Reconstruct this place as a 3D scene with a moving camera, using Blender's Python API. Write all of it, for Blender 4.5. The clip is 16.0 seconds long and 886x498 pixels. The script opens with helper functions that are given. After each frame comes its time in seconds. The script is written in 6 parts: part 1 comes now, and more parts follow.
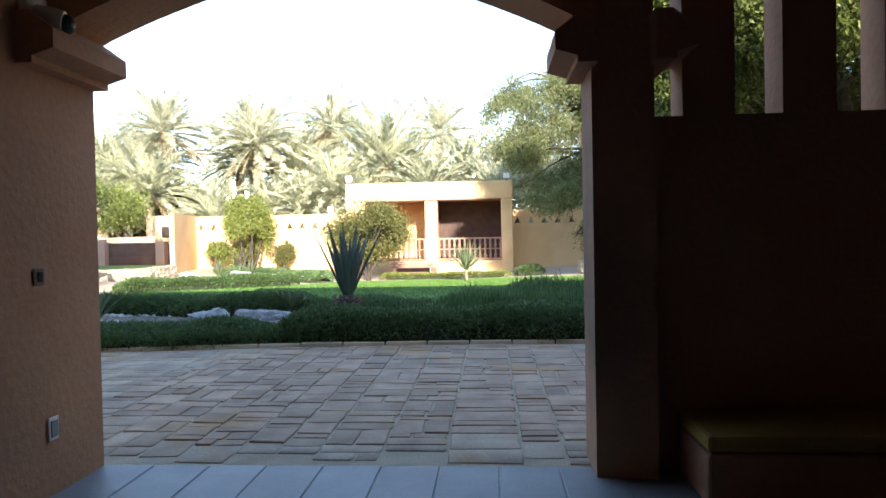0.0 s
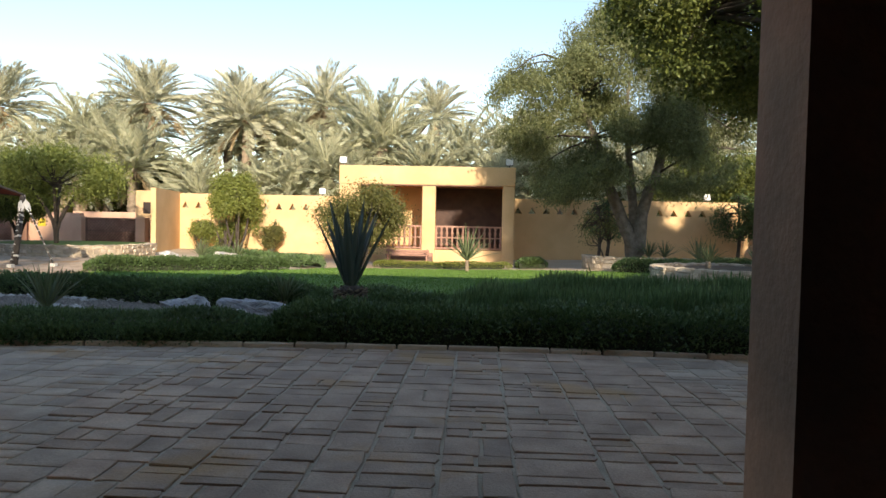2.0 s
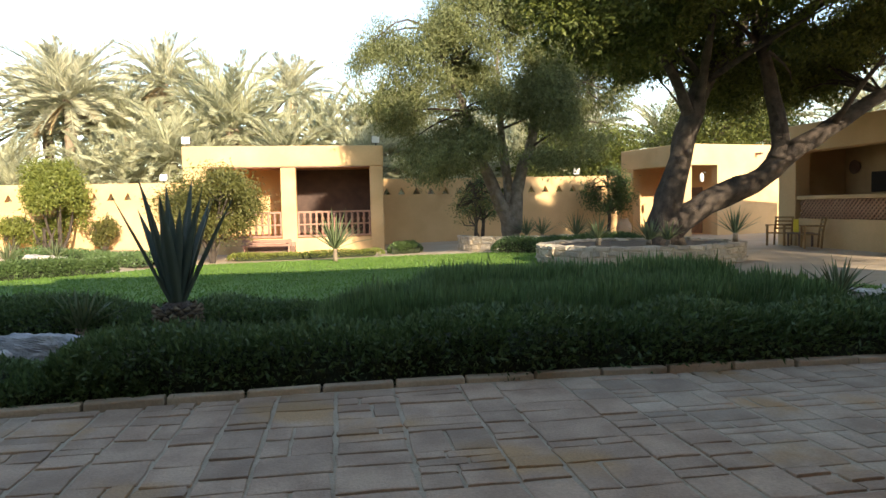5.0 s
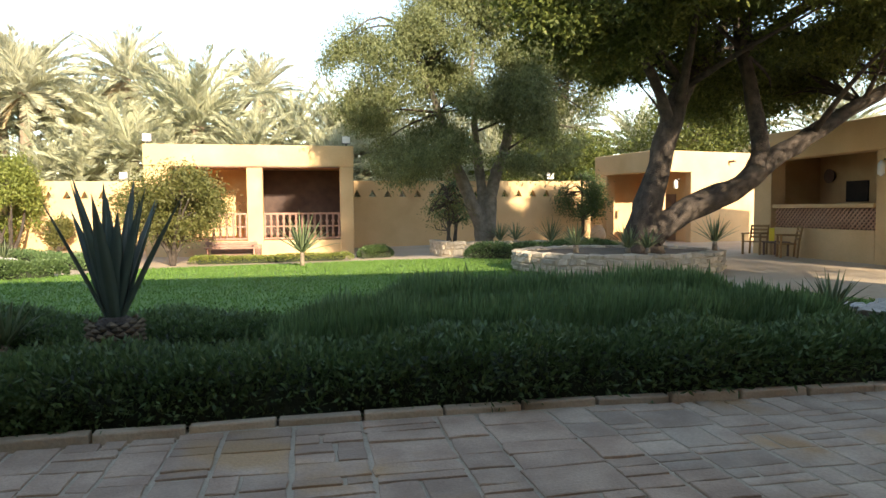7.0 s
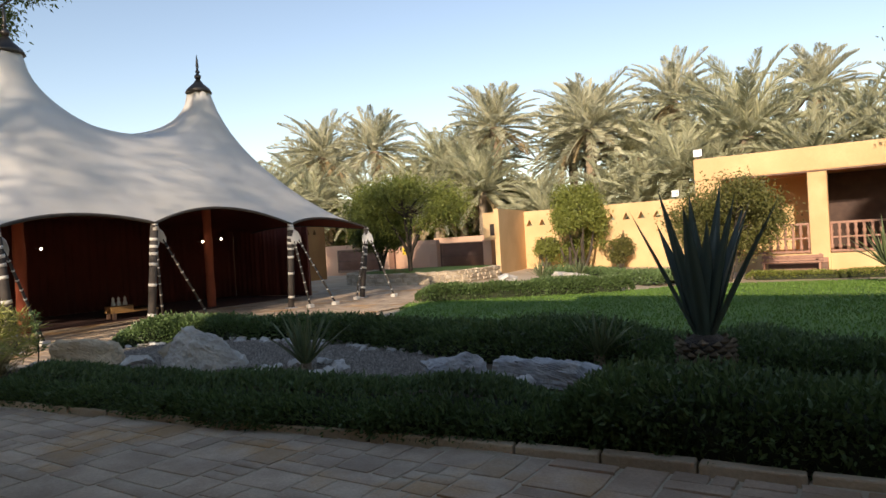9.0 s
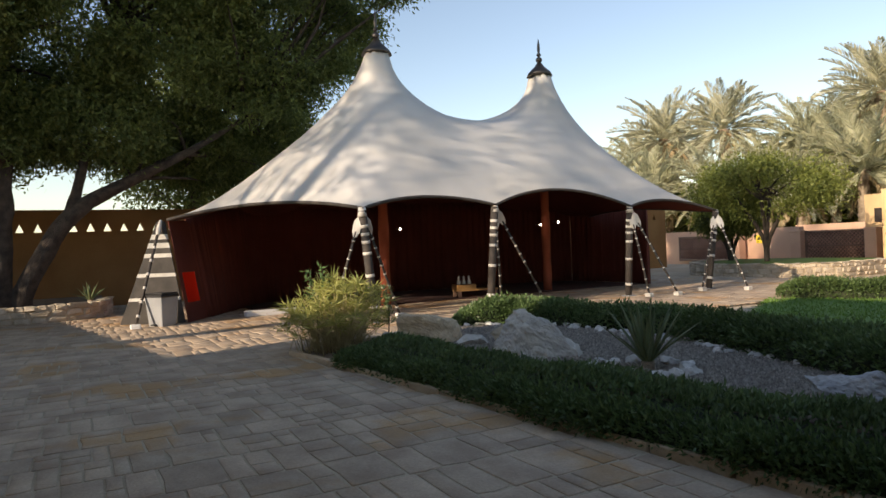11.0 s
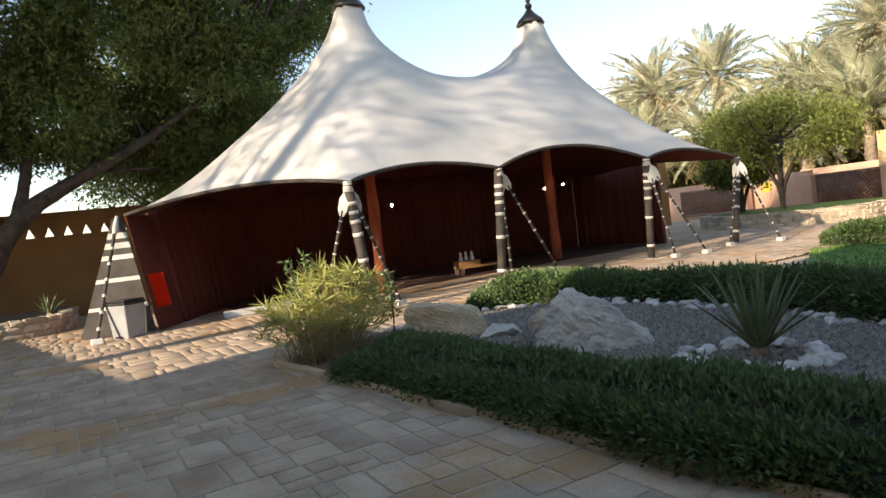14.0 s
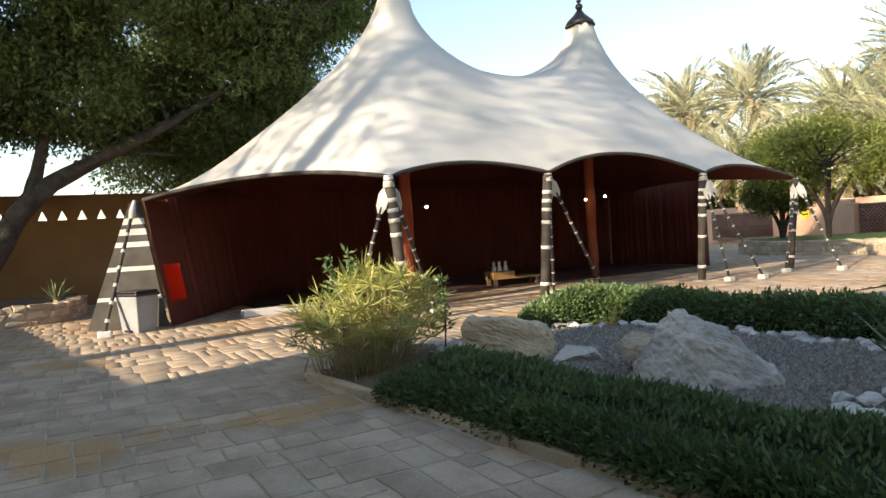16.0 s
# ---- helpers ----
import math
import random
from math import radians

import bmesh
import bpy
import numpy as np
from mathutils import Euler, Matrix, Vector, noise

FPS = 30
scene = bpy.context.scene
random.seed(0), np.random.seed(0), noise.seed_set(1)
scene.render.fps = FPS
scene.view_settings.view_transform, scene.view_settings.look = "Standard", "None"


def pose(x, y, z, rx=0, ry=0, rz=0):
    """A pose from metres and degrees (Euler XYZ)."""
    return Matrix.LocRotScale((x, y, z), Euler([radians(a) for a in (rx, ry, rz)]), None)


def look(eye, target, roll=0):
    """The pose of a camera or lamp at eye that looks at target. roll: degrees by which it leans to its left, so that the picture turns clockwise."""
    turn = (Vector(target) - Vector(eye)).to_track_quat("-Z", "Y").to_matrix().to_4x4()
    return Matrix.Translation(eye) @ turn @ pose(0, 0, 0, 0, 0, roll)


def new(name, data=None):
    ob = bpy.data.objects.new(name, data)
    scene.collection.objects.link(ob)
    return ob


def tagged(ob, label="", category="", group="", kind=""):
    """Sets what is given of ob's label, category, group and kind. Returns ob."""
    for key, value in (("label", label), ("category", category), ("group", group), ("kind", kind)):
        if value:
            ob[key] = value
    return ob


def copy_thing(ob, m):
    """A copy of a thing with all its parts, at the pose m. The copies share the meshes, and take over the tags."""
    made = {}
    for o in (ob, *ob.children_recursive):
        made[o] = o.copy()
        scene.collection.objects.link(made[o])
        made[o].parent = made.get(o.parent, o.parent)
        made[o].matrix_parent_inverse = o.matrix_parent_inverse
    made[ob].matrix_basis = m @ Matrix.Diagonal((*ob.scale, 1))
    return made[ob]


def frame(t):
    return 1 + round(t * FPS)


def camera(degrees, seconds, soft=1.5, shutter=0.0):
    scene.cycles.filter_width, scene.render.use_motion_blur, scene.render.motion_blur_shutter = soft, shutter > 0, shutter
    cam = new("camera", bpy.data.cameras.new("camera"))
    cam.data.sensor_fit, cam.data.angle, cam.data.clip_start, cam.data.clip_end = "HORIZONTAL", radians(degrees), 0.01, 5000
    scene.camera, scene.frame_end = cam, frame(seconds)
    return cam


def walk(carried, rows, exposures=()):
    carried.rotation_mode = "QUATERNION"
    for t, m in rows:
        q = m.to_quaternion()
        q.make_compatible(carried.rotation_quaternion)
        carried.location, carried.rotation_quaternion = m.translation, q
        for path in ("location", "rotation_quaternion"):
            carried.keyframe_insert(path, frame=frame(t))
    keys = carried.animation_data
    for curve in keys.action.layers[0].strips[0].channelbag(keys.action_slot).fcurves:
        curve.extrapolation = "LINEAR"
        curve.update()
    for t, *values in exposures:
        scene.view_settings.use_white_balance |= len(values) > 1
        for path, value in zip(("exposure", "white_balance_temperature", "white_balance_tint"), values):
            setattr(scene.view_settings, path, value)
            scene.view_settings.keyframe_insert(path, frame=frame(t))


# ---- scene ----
cam = camera(67.0, 16.0)
METRES, EYE, TILT, LEAN, TURN = 8.0, 1.5, 0.0, 0.0, 0.0
PATH = [
    (0, (0.525, -1.421, 1.534), (0.382, 0.573, 1.496), -1.1),
    (0.5, (0.372, -1.056, 1.524), (0.185, 0.936, 1.532), -0.6),
    (1, (0.18, -0.684, 1.541), (0.029, 1.309, 1.464), -1.1),
    (1.5, (0.096, -0.295, 1.527), (-0.077, 1.697, 1.488), -1.4),
    (2, (-0.075, 0.163, 1.472), (-0.178, 2.159, 1.401), 1.2),
    (2.5, (-0.119, 0.588, 1.457), (-0.121, 2.586, 1.369), -3.0),
    (3, (-0.143, 1.019, 1.457), (-0.157, 3.018, 1.403), -2.8),
    (3.5, (-0.215, 1.354, 1.488), (-0.186, 3.345, 1.296), -3.3),
    (4, (-0.225, 1.778, 1.459), (-0.109, 3.767, 1.286), -3.0),
    (6.5, (-0.13, 3.127, 1.536), (0.303, 5.078, 1.447), 0.7),
    (7, (-0.136, 3.207, 1.513), (0.247, 5.167, 1.397), -0.4),
    (7.5, (-0.196, 3.199, 1.514), (0.161, 5.162, 1.374), -0.0),
    (8, (-0.306, 3.307, 1.545), (-0.336, 5.306, 1.463), -1.9),
    (8.5, (-0.477, 3.619, 1.451), (-1.053, 5.534, 1.432), -1.8),
    (9, (-0.609, 3.719, 1.471), (-1.701, 5.394, 1.456), -3.4),
    (9.5, (-0.82, 3.9, 1.445), (-2.251, 5.297, 1.438), -2.2),
    (10, (-0.934, 4.062, 1.429), (-2.589, 5.181, 1.508), -2.2),
    (12.5, (-2.199, 4.694, 1.354), (-4.005, 5.552, 1.316), -4.1),
    (13, (-2.464, 4.785, 1.352), (-4.269, 5.644, 1.433), -5.8),
    (13.5, (-2.741, 4.887, 1.360), (-4.535, 5.771, 1.395), -7.2),
    (14, (-3.025, 4.979, 1.353), (-4.764, 5.964, 1.278), -7.0),
    (14.5, (-3.304, 5.022, 1.345), (-5.075, 5.951, 1.363), -4.5),
    (15, (-3.580, 5.016, 1.345), (-5.386, 5.873, 1.398), -4.5),
    (15.5, (-3.859, 5.008, 1.333), (-5.615, 5.963, 1.271), -4.5),
    (16, (-4.150, 5.009, 1.304), (-5.903, 5.970, 1.261), -3.6),
]
EXPOSURES = [(0.0, 2.1, 6400, 12), (0.5, 2.0, 6500, 12), (1.0, 1.55, 6900, 12), (1.5, 1.2, 7200, 12), (2.0, 0.95, 7300, 13), (3.0, 1.02, 7700, 13), (4.0, 1.3, 7800, 12), (6.5, 1.53, 7700, 11), (7.5, 1.66, 7700, 11), (8.5, 1.0, 7800, 14), (9.0, 0.56, 7800, 17), (10.0, 0.46, 7900, 17), (12.5, 1.05, 7800, 15), (14.0, 1.14, 7800, 15), (16.0, 1.25, 7800, 12)]
walk(cam, [(t, look(eye, target, roll)) for t, eye, target, roll in PATH], EXPOSURES)

# ---- world, sun ----
SUN_AZ, SUN_EL = 166.0, 19.0
world = bpy.data.worlds.new("sky")
scene.world = world
world.use_nodes = True
wn = world.node_tree
sky = wn.nodes.new("ShaderNodeTexSky")
sky.sky_type = "NISHITA"
sky.sun_disc = False
sky.sun_elevation, sky.sun_rotation = radians(SUN_EL), radians(SUN_AZ)
sky.air_density, sky.dust_density, sky.ozone_density = 1.0, 0.25, 1.6
wn.links.new(sky.outputs[0], wn.nodes["Background"].inputs[0])
wn.nodes["Background"].inputs[1].default_value = 0.15
sun = new("sun", bpy.data.lights.new("sun", "SUN"))
sun.data.energy, sun.data.angle, sun.data.color = 4.0, radians(0.6), (1.0, 0.92, 0.79)
sd = Vector((math.sin(radians(SUN_AZ)) * math.cos(radians(SUN_EL)), math.cos(radians(SUN_AZ)) * math.cos(radians(SUN_EL)), math.sin(radians(SUN_EL))))
sun.matrix_world = look(sd * 60, (0, 0, 0))


# ---- materials ----
def surf(name, c1, c2, scale=1.5, fine=40.0, rough=0.85, bump=0.3, grain=0.25, rnd=0.0, island=0.0, c3=None, spots=0.0, metal=0.0, dist=0.02):
    m = bpy.data.materials.new(name)
    m.use_nodes = True
    n, l = m.node_tree.nodes, m.node_tree.links
    b = n["Principled BSDF"]
    geo = n.new("ShaderNodeNewGeometry")
    na = n.new("ShaderNodeTexNoise")
    na.inputs["Scale"].default_value, na.inputs["Detail"].default_value = scale, 5
    nb = n.new("ShaderNodeTexNoise")
    nb.inputs["Scale"].default_value, nb.inputs["Detail"].default_value = fine, 4
    for k in (na, nb):
        l.new(geo.outputs["Position"], k.inputs["Vector"])
    ramp = n.new("ShaderNodeValToRGB")
    ramp.color_ramp.elements[0].position, ramp.color_ramp.elements[1].position = 0.35, 0.65
    ramp.color_ramp.elements[0].color, ramp.color_ramp.elements[1].color = (*c1, 1), (*c2, 1)
    l.new(na.outputs["Fac"], ramp.inputs["Fac"])
    col = ramp.outputs["Color"]
    if c3:
        nc = n.new("ShaderNodeTexNoise")
        nc.inputs["Scale"].default_value, nc.inputs["Detail"].default_value = scale * 0.35, 6
        l.new(geo.outputs["Position"], nc.inputs["Vector"])
        mr = n.new("ShaderNodeMapRange")
        mr.inputs["From Min"].default_value, mr.inputs["From Max"].default_value = 0.62 - spots, 0.72 - spots
        l.new(nc.outputs["Fac"], mr.inputs["Value"])
        mx = n.new("ShaderNodeMix")
        mx.data_type = "RGBA"
        l.new(mr.outputs["Result"], mx.inputs["Factor"])
        l.new(col, mx.inputs["A"])
        mx.inputs["B"].default_value = (*c3, 1)
        col = mx.outputs["Result"]
    hsv = n.new("ShaderNodeHueSaturation")
    ma = n.new("ShaderNodeMath")
    ma.operation = "MULTIPLY_ADD"
    ma.inputs[1].default_value, ma.inputs[2].default_value = grain * 2, 1 - grain
    l.new(nb.outputs["Fac"], ma.inputs[0])
    val = ma.outputs[0]
    for amount, node, out in ((rnd, "ShaderNodeObjectInfo", "Random"), (island, "ShaderNodeNewGeometry", "Random Per Island")):
        if amount:
            o = n.new(node)
            m2 = n.new("ShaderNodeMath")
            m2.operation = "MULTIPLY_ADD"
            m2.inputs[1].default_value, m2.inputs[2].default_value = 2 * amount, 1 - amount
            l.new(o.outputs[out], m2.inputs[0])
            m3 = n.new("ShaderNodeMath")
            m3.operation = "MULTIPLY"
            l.new(val, m3.inputs[0])
            l.new(m2.outputs[0], m3.inputs[1])
            val = m3.outputs[0]
    l.new(val, hsv.inputs["Value"])
    l.new(col, hsv.inputs["Color"])
    l.new(hsv.outputs["Color"], b.inputs["Base Color"])
    b.inputs["Roughness"].default_value, b.inputs["Metallic"].default_value = rough, metal
    if bump:
        bp = n.new("ShaderNodeBump")
        bp.inputs["Strength"].default_value, bp.inputs["Distance"].default_value = bump, dist
        l.new(nb.outputs["Fac"], bp.inputs["Height"])
        l.new(bp.outputs["Normal"], b.inputs["Normal"])
    return m


def leafy(name, c1, c2, trans=0.35, rough=0.55, spread=0.35):
    m = bpy.data.materials.new(name)
    m.use_nodes = True
    n, l = m.node_tree.nodes, m.node_tree.links
    b = n["Principled BSDF"]
    geo = n.new("ShaderNodeNewGeometry")
    ramp = n.new("ShaderNodeValToRGB")
    ramp.color_ramp.elements[0].color, ramp.color_ramp.elements[1].color = (*c1, 1), (*c2, 1)
    l.new(geo.outputs["Random Per Island"], ramp.inputs["Fac"])
    nz = n.new("ShaderNodeTexNoise")
    nz.inputs["Scale"].default_value = 1.3
    l.new(geo.outputs["Position"], nz.inputs["Vector"])
    ma = n.new("ShaderNodeMath")
    ma.operation = "MULTIPLY_ADD"
    ma.inputs[1].default_value, ma.inputs[2].default_value = 2 * spread, 1 - spread
    l.new(nz.outputs["Fac"], ma.inputs[0])
    hsv = n.new("ShaderNodeHueSaturation")
    l.new(ma.outputs[0], hsv.inputs["Value"])
    l.new(ramp.outputs["Color"], hsv.inputs["Color"])
    l.new(hsv.outputs["Color"], b.inputs["Base Color"])
    b.inputs["Roughness"].default_value = rough
    b.inputs["Specular IOR Level"].default_value = 0.45
    tr = n.new("ShaderNodeBsdfTranslucent")
    l.new(hsv.outputs["Color"], tr.inputs["Color"])
    mix = n.new("ShaderNodeMixShader")
    mix.inputs[0].default_value = trans
    l.new(b.outputs[0], mix.inputs[1])
    l.new(tr.outputs[0], mix.inputs[2])
    l.new(mix.outputs[0], n["Material Output"].inputs["Surface"])
    return m


def glow(name, color, strength):
    m = bpy.data.materials.new(name)
    m.use_nodes = True
    b = m.node_tree.nodes["Principled BSDF"]
    b.inputs["Base Color"].default_value = (*color, 1)
    b.inputs["Emission Color"].default_value = (*color, 1)
    b.inputs["Emission Strength"].default_value = strength
    return m


PLASTER = surf("ochre_plaster", (0.62, 0.40, 0.205), (0.70, 0.47, 0.25), 0.9, 26, 0.92, 0.35, 0.12, c3=(0.52, 0.31, 0.15), spots=0.02)
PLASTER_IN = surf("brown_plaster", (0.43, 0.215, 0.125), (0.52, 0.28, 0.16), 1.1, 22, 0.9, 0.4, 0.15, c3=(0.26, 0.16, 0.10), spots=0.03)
# darker copy of PLASTER: tree shade on the west wall, put into the colour
SHADED_OCHRE = surf("shaded_ochre_plaster", (0.29, 0.14, 0.048), (0.37, 0.19, 0.068), 0.9, 26, 0.92, 0.35, 0.15, c3=(0.21, 0.105, 0.04), spots=0.04)
PINK = surf("pink_plaster", (0.60, 0.36, 0.25), (0.66, 0.42, 0.29), 0.8, 25, 0.92, 0.3, 0.12)
STONE = surf("paving_stone", (0.35, 0.232, 0.155), (0.50, 0.352, 0.24), 2.6, 55, 0.78, 0.55, 0.28, rnd=0.17, c3=(0.45, 0.27, 0.13), spots=0.07, dist=0.012)
STONE_J = surf("paving_stone_far", (0.37, 0.265, 0.185), (0.52, 0.40, 0.285), 2.6, 55, 0.8, 0.36, 0.28, island=0.14, c3=(0.45, 0.27, 0.13), spots=0.07, dist=0.012)
MORTAR = surf("paving_mortar", (0.40, 0.32, 0.22), (0.52, 0.42, 0.30), 3, 60, 0.95, 0.5, 0.3)
SLAB = surf("smooth_slab", (0.24, 0.24, 0.25), (0.31, 0.31, 0.31), 2, 50, 0.5, 0.15, 0.15, rnd=0.12)
KERB = surf("kerb_stone", (0.42, 0.31, 0.20), (0.52, 0.40, 0.27), 2.5, 45, 0.85, 0.4, 0.22, rnd=0.15)
SAND = surf("sandy_ground", (0.46, 0.35, 0.24), (0.54, 0.43, 0.31), 0.5, 14, 0.95, 0.3, 0.18)
SOIL = surf("bed_soil", (0.13, 0.095, 0.065), (0.19, 0.14, 0.10), 3, 30, 0.95, 0.6, 0.3)
GRAVEL = surf("grey_gravel", (0.21, 0.175, 0.145), (0.40, 0.345, 0.285), 30, 90, 0.85, 0.8, 0.35, island=0.35)
LAWN = surf("lawn", (0.09, 0.175, 0.026), (0.13, 0.235, 0.04), 0.6, 55, 0.8, 0.6, 0.3)
ROCK = surf("pale_rock", (0.38, 0.35, 0.31), (0.58, 0.54, 0.47), 3.0, 30, 0.85, 0.8, 0.25, c3=(0.24, 0.25, 0.28), spots=0.06)
TANROCK = surf("tan_rock", (0.40, 0.30, 0.19), (0.54, 0.44, 0.31), 3.0, 30, 0.88, 0.8, 0.25, rnd=0.2)
BLUEROCK = surf("blue_grey_rock", (0.30, 0.305, 0.32), (0.52, 0.52, 0.51), 5.0, 30, 0.85, 0.9, 0.3, c3=(0.30, 0.26, 0.22), spots=0.03)
SCALE = surf("dry_scale", (0.10, 0.075, 0.05), (0.24, 0.185, 0.12), 14, 40, 0.9, 0.5, 0.3, island=0.3)
PEBBLE = surf("white_pebble", (0.48, 0.455, 0.42), (0.64, 0.61, 0.57), 6, 40, 0.8, 0.4, 0.15, rnd=0.15)
WALLSTONE = surf("wall_stone", (0.42, 0.34, 0.25), (0.56, 0.47, 0.36), 4, 35, 0.9, 0.7, 0.25, rnd=0.22)
GREYBARK = surf("grey_bark", (0.16, 0.13, 0.10), (0.27, 0.225, 0.175), 5, 30, 0.95, 1.0, 0.35, dist=0.05)
BARK = surf("bark", (0.045, 0.034, 0.027), (0.10, 0.077, 0.06), 5, 30, 0.95, 1.0, 0.35, dist=0.05)
PALMBARK = surf("palm_bark", (0.24, 0.18, 0.125), (0.36, 0.28, 0.20), 5, 22, 0.95, 0.9, 0.35, dist=0.06)
WOOD = surf("brown_wood", (0.16, 0.09, 0.065), (0.23, 0.135, 0.095), 3, 60, 0.65, 0.3, 0.25)
REDWOOD = surf("reddish_wood", (0.30, 0.155, 0.11), (0.38, 0.21, 0.15), 3, 60, 0.65, 0.3, 0.25)
ORANGEWOOD = surf("orange_wood", (0.27, 0.14, 0.05), (0.36, 0.20, 0.07), 3, 60, 0.55, 0.3, 0.25)
DARK = surf("opening_shade_and_rocker", (0.03, 0.022, 0.018), (0.045, 0.03, 0.024), 2, 20, 0.9, 0.0, 0.2)
WHITE = surf("white_paint", (0.74, 0.73, 0.70), (0.80, 0.79, 0.76), 2, 30, 0.5, 0.1, 0.06)
GREYPL = surf("grey_plastic", (0.26, 0.27, 0.28), (0.32, 0.33, 0.34), 3, 50, 0.45, 0.1, 0.08)
BLACKPL = surf("black_plastic", (0.015, 0.015, 0.016), (0.03, 0.03, 0.03), 6, 40, 0.4, 0.3, 0.2)
POLEDARK = surf("dark_wrap", (0.045, 0.038, 0.034), (0.07, 0.058, 0.05), 6, 60, 0.85, 0.4, 0.2)
POLELIGHT = surf("pale_wrap", (0.55, 0.52, 0.47), (0.66, 0.63, 0.57), 6, 60, 0.85, 0.4, 0.15)
GOATHAIR = surf("dark_woven_cloth", (0.06, 0.054, 0.048), (0.09, 0.08, 0.07), 4, 90, 0.95, 0.5, 0.25)
CANVAS = surf("tent_canvas", (0.52, 0.505, 0.47), (0.60, 0.58, 0.545), 0.7, 120, 0.85, 0.15, 0.08)
LINING = surf("red_lining", (0.125, 0.028, 0.018), (0.16, 0.036, 0.023), 1.2, 80, 0.9, 0.3, 0.15)
REDCLOTH = surf("bright_red_cloth", (0.80, 0.05, 0.02), (0.85, 0.06, 0.025), 2, 80, 0.85, 0.1, 0.06)
ORANGECLOTH = surf("column_cloth", (0.30, 0.065, 0.03), (0.38, 0.09, 0.042), 2, 60, 0.85, 0.4, 0.15)
CARPET = surf("dark_carpet", (0.05, 0.018, 0.014), (0.085, 0.03, 0.02), 5, 90, 0.98, 0.3, 0.3)
STEEL = surf("dark_metal", (0.06, 0.055, 0.05), (0.10, 0.09, 0.085), 3, 40, 0.4, 0.1, 0.1, metal=0.8)
BENCHYEL = surf("ochre_cushion", (0.40, 0.27, 0.06), (0.48, 0.33, 0.08), 3, 70, 0.9, 0.3, 0.2)
LAMPGLASS = surf("white_lamp_glass", (0.82, 0.82, 0.80), (0.88, 0.88, 0.86), 2, 30, 0.25, 0.0, 0.03)
CLAY = surf("clay_pot", (0.45, 0.27, 0.15), (0.52, 0.33, 0.2), 4, 40, 0.8, 0.3, 0.15)
YELLOW = surf("yellow_sheet", (0.75, 0.55, 0.03), (0.8, 0.6, 0.05), 4, 40, 0.6, 0.1, 0.05)
L_HEDGE = leafy("hedge_leaf", (0.062, 0.105, 0.036), (0.13, 0.195, 0.065), 0.3, 0.48)
L_SHRUB = leafy("shrub_leaf", (0.075, 0.125, 0.045), (0.17, 0.26, 0.10), 0.3, 0.42)
L_TREE = leafy("tree_leaf", (0.068, 0.09, 0.02), (0.19, 0.215, 0.05), 0.4)
L_TREE2 = leafy("grey_tree_leaf", (0.135, 0.155, 0.062), (0.28, 0.30, 0.135), 0.45)
L_LEFT = leafy("dark_tree_leaf", (0.075, 0.11, 0.03), (0.20, 0.245, 0.07), 0.45)
L_CITRUS = leafy("citrus_leaf", (0.15, 0.185, 0.04), (0.28, 0.305, 0.075), 0.35)
L_OLIVE = leafy("olive_leaf", (0.10, 0.11, 0.03), (0.20, 0.19, 0.06), 0.35)
L_PALM = leafy("palm_leaf", (0.40, 0.40, 0.28), (0.62, 0.60, 0.44), 0.3)
L_PALM2 = leafy("green_palm_leaf", (0.34, 0.35, 0.22), (0.55, 0.54, 0.37), 0.3)
L_DRY = leafy("dry_palm_leaf", (0.30, 0.22, 0.12), (0.46, 0.36, 0.21), 0.2)
BAYDARK = surf("bay_dark_brown", (0.05, 0.025, 0.018), (0.075, 0.04, 0.028), 3, 60, 0.7, 0.3, 0.25)
L_RED = leafy("sunlit_red_cloth", (0.85, 0.035, 0.015), (0.85, 0.04, 0.015), 0.75, 0.8, 0.02)
L_AGAVE = leafy("agave_leaf", (0.07, 0.105, 0.08), (0.10, 0.14, 0.11), 0.1, 0.5)
L_YUCCA = leafy("yucca_leaf", (0.13, 0.165, 0.075), (0.23, 0.28, 0.14), 0.2)
L_REED = leafy("reed_leaf", (0.28, 0.30, 0.08), (0.52, 0.50, 0.18), 0.4)
L_STRAW = leafy("straw_blade", (0.42, 0.35, 0.18), (0.56, 0.48, 0.28), 0.35)
L_GRASS = leafy("grass_blade", (0.09, 0.18, 0.03), (0.15, 0.265, 0.05), 0.3)


# ---- mesh helpers ----
def thing(name, at, label, category, group="", kind="", rz=0):
    ob = new(name)
    ob.matrix_world = pose(*at, 0, 0, rz)
    ob.empty_display_size = 0.1
    return tagged(ob, label, category, group, kind)


def part(name, bm, material, parent=None, label=""):
    me = bpy.data.meshes.new(name)
    bm.to_mesh(me)
    bm.free()
    me.materials.append(material)
    ob = new(name, me)
    if parent:
        ob.parent = parent
    return tagged(ob, label) if label else ob


def np_mesh(name, verts, faces, material, parent=None, smooth=False):
    """faces: array n x 4 of vertex numbers"""
    verts, faces = np.asarray(verts, np.float32), np.asarray(faces, np.int32)
    me = bpy.data.meshes.new(name)
    me.vertices.add(len(verts))
    me.vertices.foreach_set("co", verts.ravel())
    k = faces.shape[1]
    me.loops.add(faces.size)
    me.loops.foreach_set("vertex_index", faces.ravel())
    me.polygons.add(len(faces))
    me.polygons.foreach_set("loop_start", np.arange(0, faces.size, k, dtype=np.int32))
    if smooth:
        me.polygons.foreach_set("use_smooth", np.ones(len(faces), bool))
    me.update(calc_edges=True)
    me.materials.append(material)
    ob = new(name, me)
    if parent:
        ob.parent = parent
    return ob


